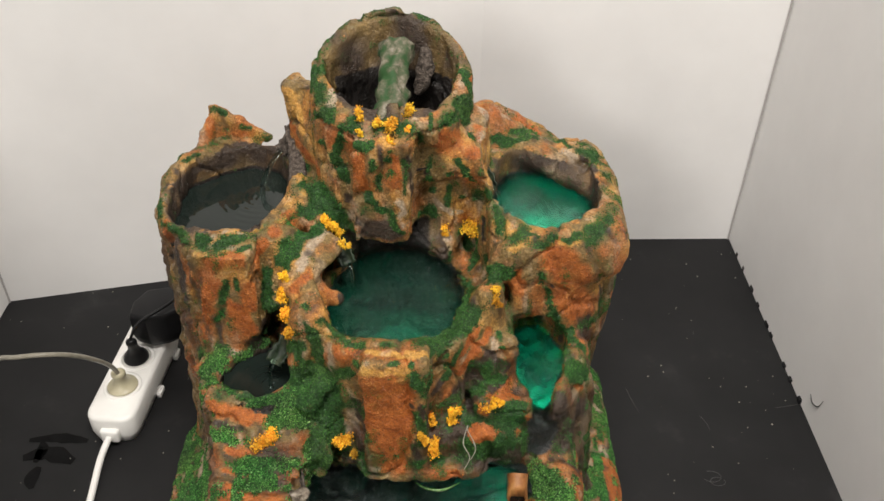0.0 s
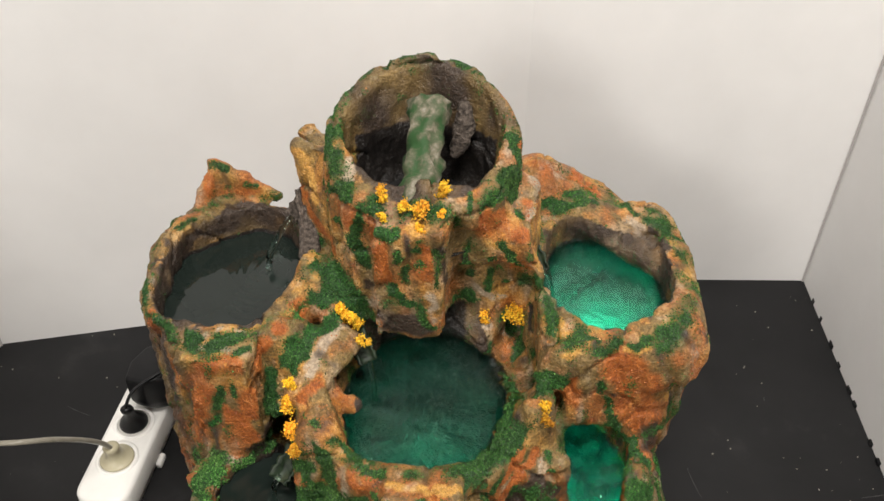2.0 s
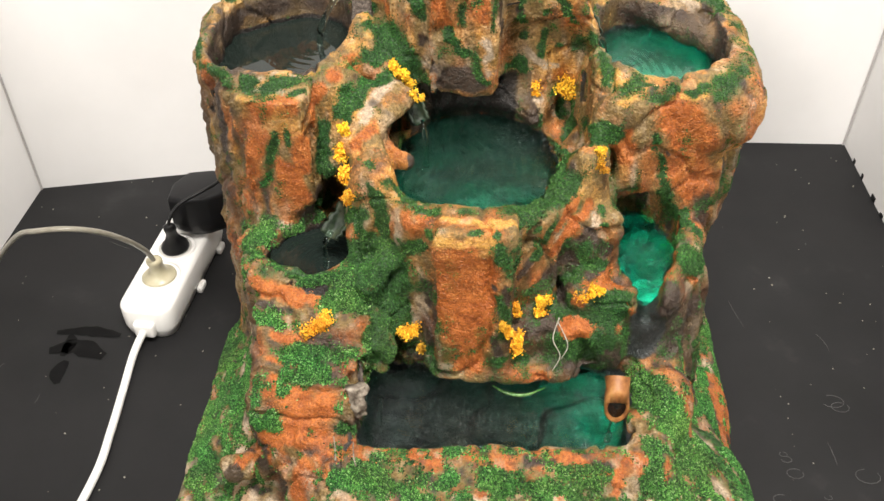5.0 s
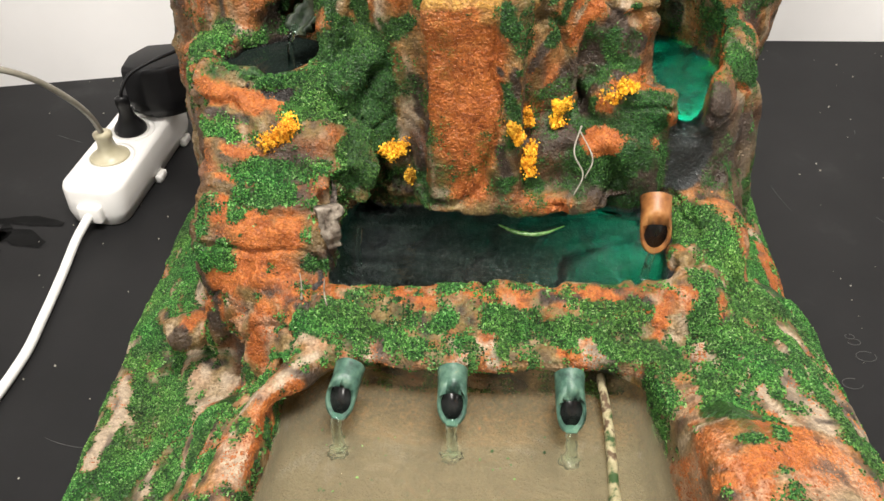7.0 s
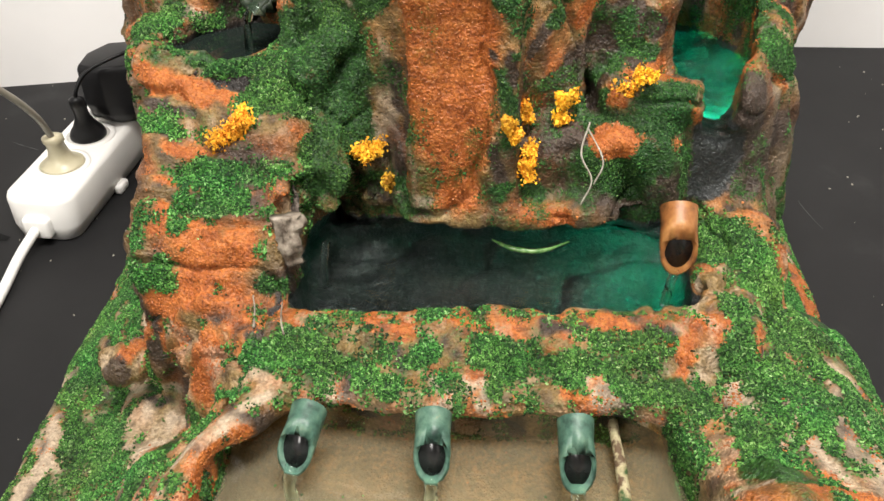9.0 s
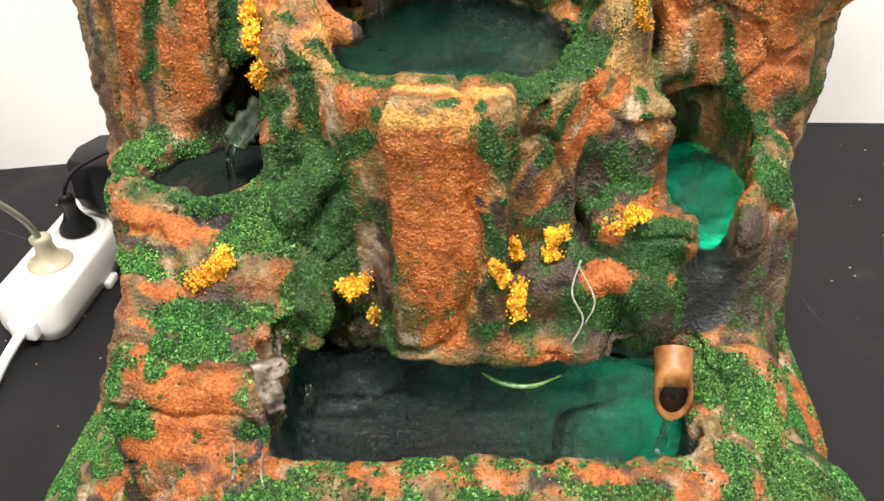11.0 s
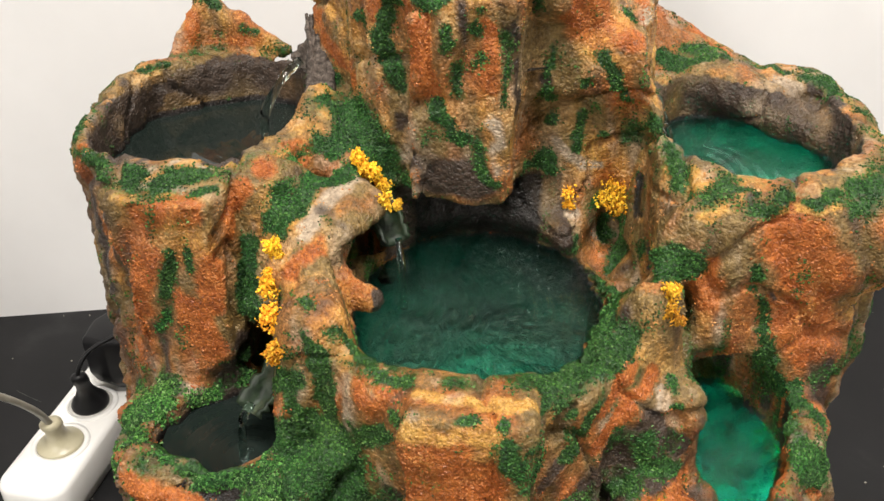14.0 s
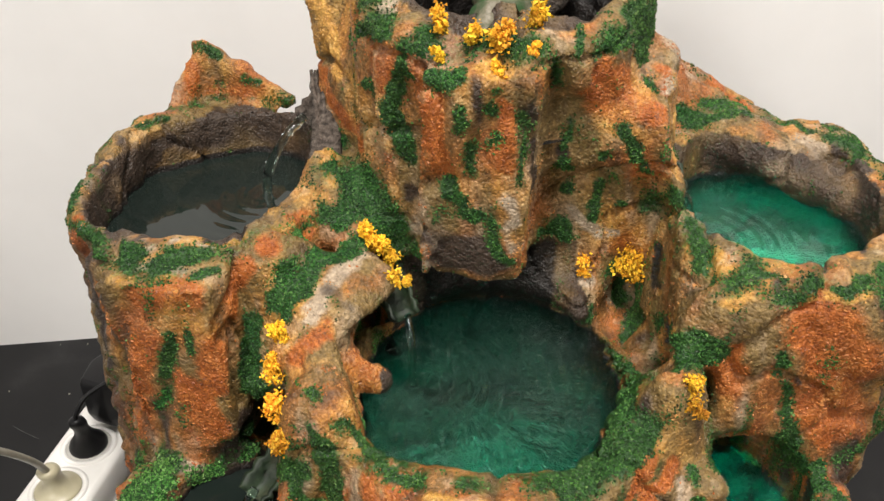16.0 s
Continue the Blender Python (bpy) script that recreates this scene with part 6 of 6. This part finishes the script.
def ring(bm, cx, cy, z0, z1, r0, r1, n=36):
    """A flat collar between two radii."""
    loops = [[bm.verts.new((cx + r * math.cos(2 * math.pi * k / n), cy + r * math.sin(2 * math.pi * k / n), z)) for k in range(n)] for r, z in ((r0, z0), (r0, z1), (r1, z1), (r1, z0))]
    for a, b in zip(loops, loops[1:] + loops[:1]):
        for k in range(n):
            bm.faces.new((a[k], a[(k + 1) % n], b[(k + 1) % n], b[k]))
    bmesh.ops.recalc_face_normals(bm, faces=bm.faces)
    return bm


def lathe(bm, cx, cy, prof, n=28, lean=(0.0, 0.0)):
    """A turned body from rows of radius and height."""
    tilt = [max(0.0, (z - 0.047) / 0.035) ** 1.3 for r, z in prof]
    loops = [[bm.verts.new((cx + lean[0] * t + r * math.cos(2 * math.pi * k / n), cy + lean[1] * t + r * math.sin(2 * math.pi * k / n), z)) for k in range(n)] for (r, z), t in zip(prof, tilt)]
    for a, b in zip(loops, loops[1:]):
        for k in range(n):
            bm.faces.new((a[k], a[(k + 1) % n], b[(k + 1) % n], b[k]))
    bm.faces.new(loops[0][::-1]), bm.faces.new(loops[-1])
    bmesh.ops.recalc_face_normals(bm, faces=bm.faces)
    return bm


def slab(bm, x0, x1, y0, y1, z0, z1, corner, edge, n=6):
    """A box with round corners on the plan and a soft upper edge."""
    loops = []
    for z, inset in ((z0, 0.003), (z0 + 0.012, 0.0), (z1 - edge, 0.0), (z1 - 0.3 * edge, 0.3 * edge), (z1, edge)):
        ring_of = []
        for cx, cy, a0 in ((x1 - corner, y1 - corner, 0), (x0 + corner, y1 - corner, 90), (x0 + corner, y0 + corner, 180), (x1 - corner, y0 + corner, 270)):
            for k in range(n + 1):
                a = radians(a0 + 90 * k / n)
                ring_of.append(bm.verts.new((cx + (corner - inset) * math.cos(a), cy + (corner - inset) * math.sin(a), z)))
        loops.append(ring_of)
    for a, b in zip(loops, loops[1:]):
        for k in range(len(a)):
            bm.faces.new((a[k], a[(k + 1) % len(a)], b[(k + 1) % len(a)], b[k]))
    bm.faces.new(loops[0][::-1]), bm.faces.new(loops[-1])
    bmesh.ops.recalc_face_normals(bm, faces=bm.faces)
    return bm


strip = new("power_strip")
tagged(strip, "white multi-socket power strip lying on the black table", "power strip")
part("body", turn_all(slab(bmesh.new(), -0.0285, 0.0285, -0.052, 0.122, 0.002, 0.041, 0.016, 0.005)), WHITE, strip)
for k in range(3):
    y = 0.047 * k
    sk = part("socket", turn_all(ring(bmesh.new(), 0.0, y, 0.0395, 0.0425, 0.0180, 0.0222)), WHITE, strip)
    # darker white puts the shade of a sunken well into the colour
    part("socket_well", turn_all(lathe(bmesh.new(), 0.0, y, [(0.0180, 0.0400), (0.0180, 0.0413)])), SHADEWHITE, sk, "socket face painted greyish for the shade of a well")
part("cable_collar", turn_all(box(bmesh.new(), -0.011, 0.011, -0.0585, -0.048, 0.008, 0.026, 0.003, 3)), WHITE, strip)
for y in (0.02, 0.085):
    part("mounting_tab", turn_all(box(bmesh.new(), 0.026, 0.0325, y, y + 0.016, 0.0, 0.008, 0.002)), WHITE, strip)
part("cable", tube(bmesh.new(), curve_points([turned((0.0, -0.050, 0.018)), (-0.373, 0.640, 0.010), (-0.371, 0.600, 0.0045), (-0.366, 0.550, 0.004), (-0.363, 0.500, 0.004), (-0.372, 0.430, 0.004), (-0.400, 0.330, 0.004), (-0.450, 0.200, 0.004), (-0.50, -0.1, 0.004)]), 0.0040, 10), WHITE, strip, "thick white cable")

cream = new("cream_plug")
tagged(cream, "translucent cream plug with its cable in the power strip", "plug")
part("plug_body", turn_all(lathe(bmesh.new(), 0.0, 0.0, [(0.0176, 0.0405), (0.0176, 0.0430), (0.0160, 0.0442), (0.0105, 0.0470), (0.0078, 0.055), (0.0070, 0.064), (0.0082, 0.0665), (0.0082, 0.071), (0.0050, 0.0735)], 28, (0.005, -0.012))), CREAM, cream)
part("cable", tube(bmesh.new(), curve_points([turned((0.004, -0.009, 0.072)), (-0.361, 0.700, 0.096), (-0.366, 0.682, 0.124), (-0.378, 0.660, 0.153), (-0.398, 0.643, 0.170), (-0.428, 0.645, 0.164), (-0.462, 0.665, 0.140), (-0.515, 0.695, 0.080), (-0.555, 0.700, 0.025), (-0.570, 0.640, 0.006), (-0.572, 0.400, 0.004), (-0.572, 0.0, 0.004)]), 0.0026, 10), CABLE, cream, "clear greyish cable")

black = new("black_plug")
tagged(black, "round black plug with a thin cable in the power strip", "plug")
part("plug_body", turn_all(lathe(bmesh.new(), 0.0, 0.047, [(0.0150, 0.0405), (0.0152, 0.0435), (0.0140, 0.0465), (0.0098, 0.053), (0.0065, 0.062), (0.0058, 0.070), (0.0066, 0.076), (0.0062, 0.083), (0.0030, 0.086)], 28, (0.006, -0.013))), JET, black)
part("cable", tube(bmesh.new(), curve_points([turned((0.0065, 0.033, 0.080)), turned((0.009, 0.033, 0.092)), turned((0.018, 0.044, 0.105)), turned((0.045, 0.070, 0.112)), (-0.300, 0.83, 0.10), (-0.285, 0.88, 0.03), (-0.283, 0.92, 0.002)]), 0.0018, 8), JET, black, "thin black cable")

adapter = new("power_adapter")
tagged(adapter, "black power adapter plugged into the power strip", "adapter")
bm = bmesh.new()
shape = ((-0.003, 0.060), (0.018, 0.056), (0.040, 0.064), (0.062, 0.082), (0.060, 0.108), (0.030, 0.116), (0.004, 0.108), (-0.006, 0.084))
levels = [[bm.verts.new((0.020 + (x - 0.020) * k, 0.088 + (y - 0.088) * k, z)) for x, y in shape] for z, k in ((0.043, 0.62), (0.054, 0.90), (0.064, 1.0), (0.096, 1.0), (0.100, 0.93))]
for a, b in zip(levels, levels[1:]):
    for k in range(len(a)):
        bm.faces.new((a[k], a[(k + 1) % len(a)], b[(k + 1) % len(a)], b[k]))
bm.faces.new(levels[0][::-1]), bm.faces.new(levels[-1])
bmesh.ops.recalc_face_normals(bm, faces=bm.faces)
bmesh.ops.bevel(bm, geom=list(bm.edges), offset=0.0016, segments=2, affect="EDGES", profile=0.5)
part("housing", turn_all(bm), JET, adapter)
part("collar", turn_all(ring(bmesh.new(), 0.0, 0.094, 0.0415, 0.046, 0.012, 0.0178)), JET, adapter)

# ---- dust and scratches on the table ----
n = 420
c = np.stack([rng.uniform(-0.57, 0.45, n), rng.uniform(0.2, 1.05, n), np.full(n, 0.0004)], 1)
keep = ~((c[:, 0] > -0.30) & (c[:, 0] < 0.26))
tagged(grains("table_dust", c[keep], rng.uniform(0.0003, 0.0011, keep.sum()), 0.5, PALEROOT, None, "pale dust specks on the black table"), category="dust", kind="stuff")

# a damp smudge on the table
bm = bmesh.new()
for line, half in ((((-0.468, 0.672), (-0.435, 0.676), (-0.400, 0.672)), 0.006), (((-0.466, 0.646), (-0.440, 0.654), (-0.407, 0.642)), 0.010), (((-0.443, 0.634), (-0.446, 0.618), (-0.441, 0.604)), 0.007), (((-0.452, 0.670), (-0.448, 0.658), (-0.450, 0.640)), 0.006)):
    line = curve_points([(x, y, 0.0006) for x, y in line], 6)
    rim = []
    for i, p in enumerate(line):
        d = (line[min(i + 1, len(line) - 1)] - line[max(i - 1, 0)]).normalized()
        w = half * (0.35 + 0.65 * math.sin(math.pi * (i + 0.6) / (len(line) + 0.2))) * (1 + 0.5 * noise.noise(p * 90))
        side = Vector((-d.y, d.x, 0)) * w
        rim.append((bm.verts.new(p + side), bm.verts.new(p - side)))
    for (a, b), (c, d) in zip(rim, rim[1:]):
        bm.faces.new((a, b, d, c))
bmesh.ops.recalc_face_normals(bm, faces=bm.faces)
tagged(part("damp_smudge", bm, DAMP), "dark damp smudge wiped across the black table", "stain", kind="stuff")

# rings that dried on the table beside the fountain
bm = bmesh.new()
for k in range(9):
    cx, cy, rr = rng.uniform(0.245, 0.33), rng.uniform(0.50, 0.66), rng.uniform(0.003, 0.011)
    a0, a1 = rng.uniform(0, 6.28), rng.uniform(4.5, 6.28)
    tube(bm, [(cx + rr * math.cos(a0 + a1 * i / 10), cy + 0.7 * rr * math.sin(a0 + a1 * i / 10), 0.0003) for i in range(11)], 0.0003, 5)
tagged(part("dried_water_rings", bm, SMEAR), "faint dried water rings on the black table", "water marks", kind="stuff")

for k in range(16):
    x, y = rng.uniform(-0.56, -0.27) if k % 3 else rng.uniform(0.24, 0.44), rng.uniform(0.28, 1.0)
    a, n_long, bend = rng.uniform(0, 3.14), rng.uniform(0.006, 0.045), rng.uniform(-0.4, 0.4)
    line = [(x + n_long * (i / 6 - 0.5) * math.cos(a + bend * i / 6), y + n_long * (i / 6 - 0.5) * math.sin(a + bend * i / 6), 0.00005) for i in range(7)]
    bm = tube(bmesh.new() if k == 0 else bm, line, [0.0001 + 0.00022 * math.sin(math.pi * i / 6) for i in range(7)], 5)
tagged(part("table_scratches", bm, SMEAR), "short pale scratches on the black table", "scratches", kind="stuff")

# flakes of black paint along the foot of the side board
for k in range(9):
    y = 0.74 + 0.036 * k + rng.uniform(-0.012, 0.012)
    bm = box(bmesh.new(), 0.4545, 0.4580, y, y + rng.uniform(0.004, 0.013), 0.0005, rng.uniform(0.003, 0.008), 0.0006, 1)
    tagged(part("paint_flake", bm, JET, None, smooth=False), "black paint flake at the foot of the white board", "flake", "paint flakes along the board")

# a curled scuff on the side board
bm = tube(bmesh.new(), curve_points([(0.4568, 0.700, 0.052), (0.4568, 0.706, 0.036), (0.4568, 0.720, 0.028), (0.4568, 0.729, 0.033)], 6), [0.0003 + 0.0006 * math.sin(math.pi * i / 18) for i in range(19)], 6)
tagged(part("wall_scuff", bm, SMEAR), "small curled grey scuff on the white board", "scuff", kind="stuff")
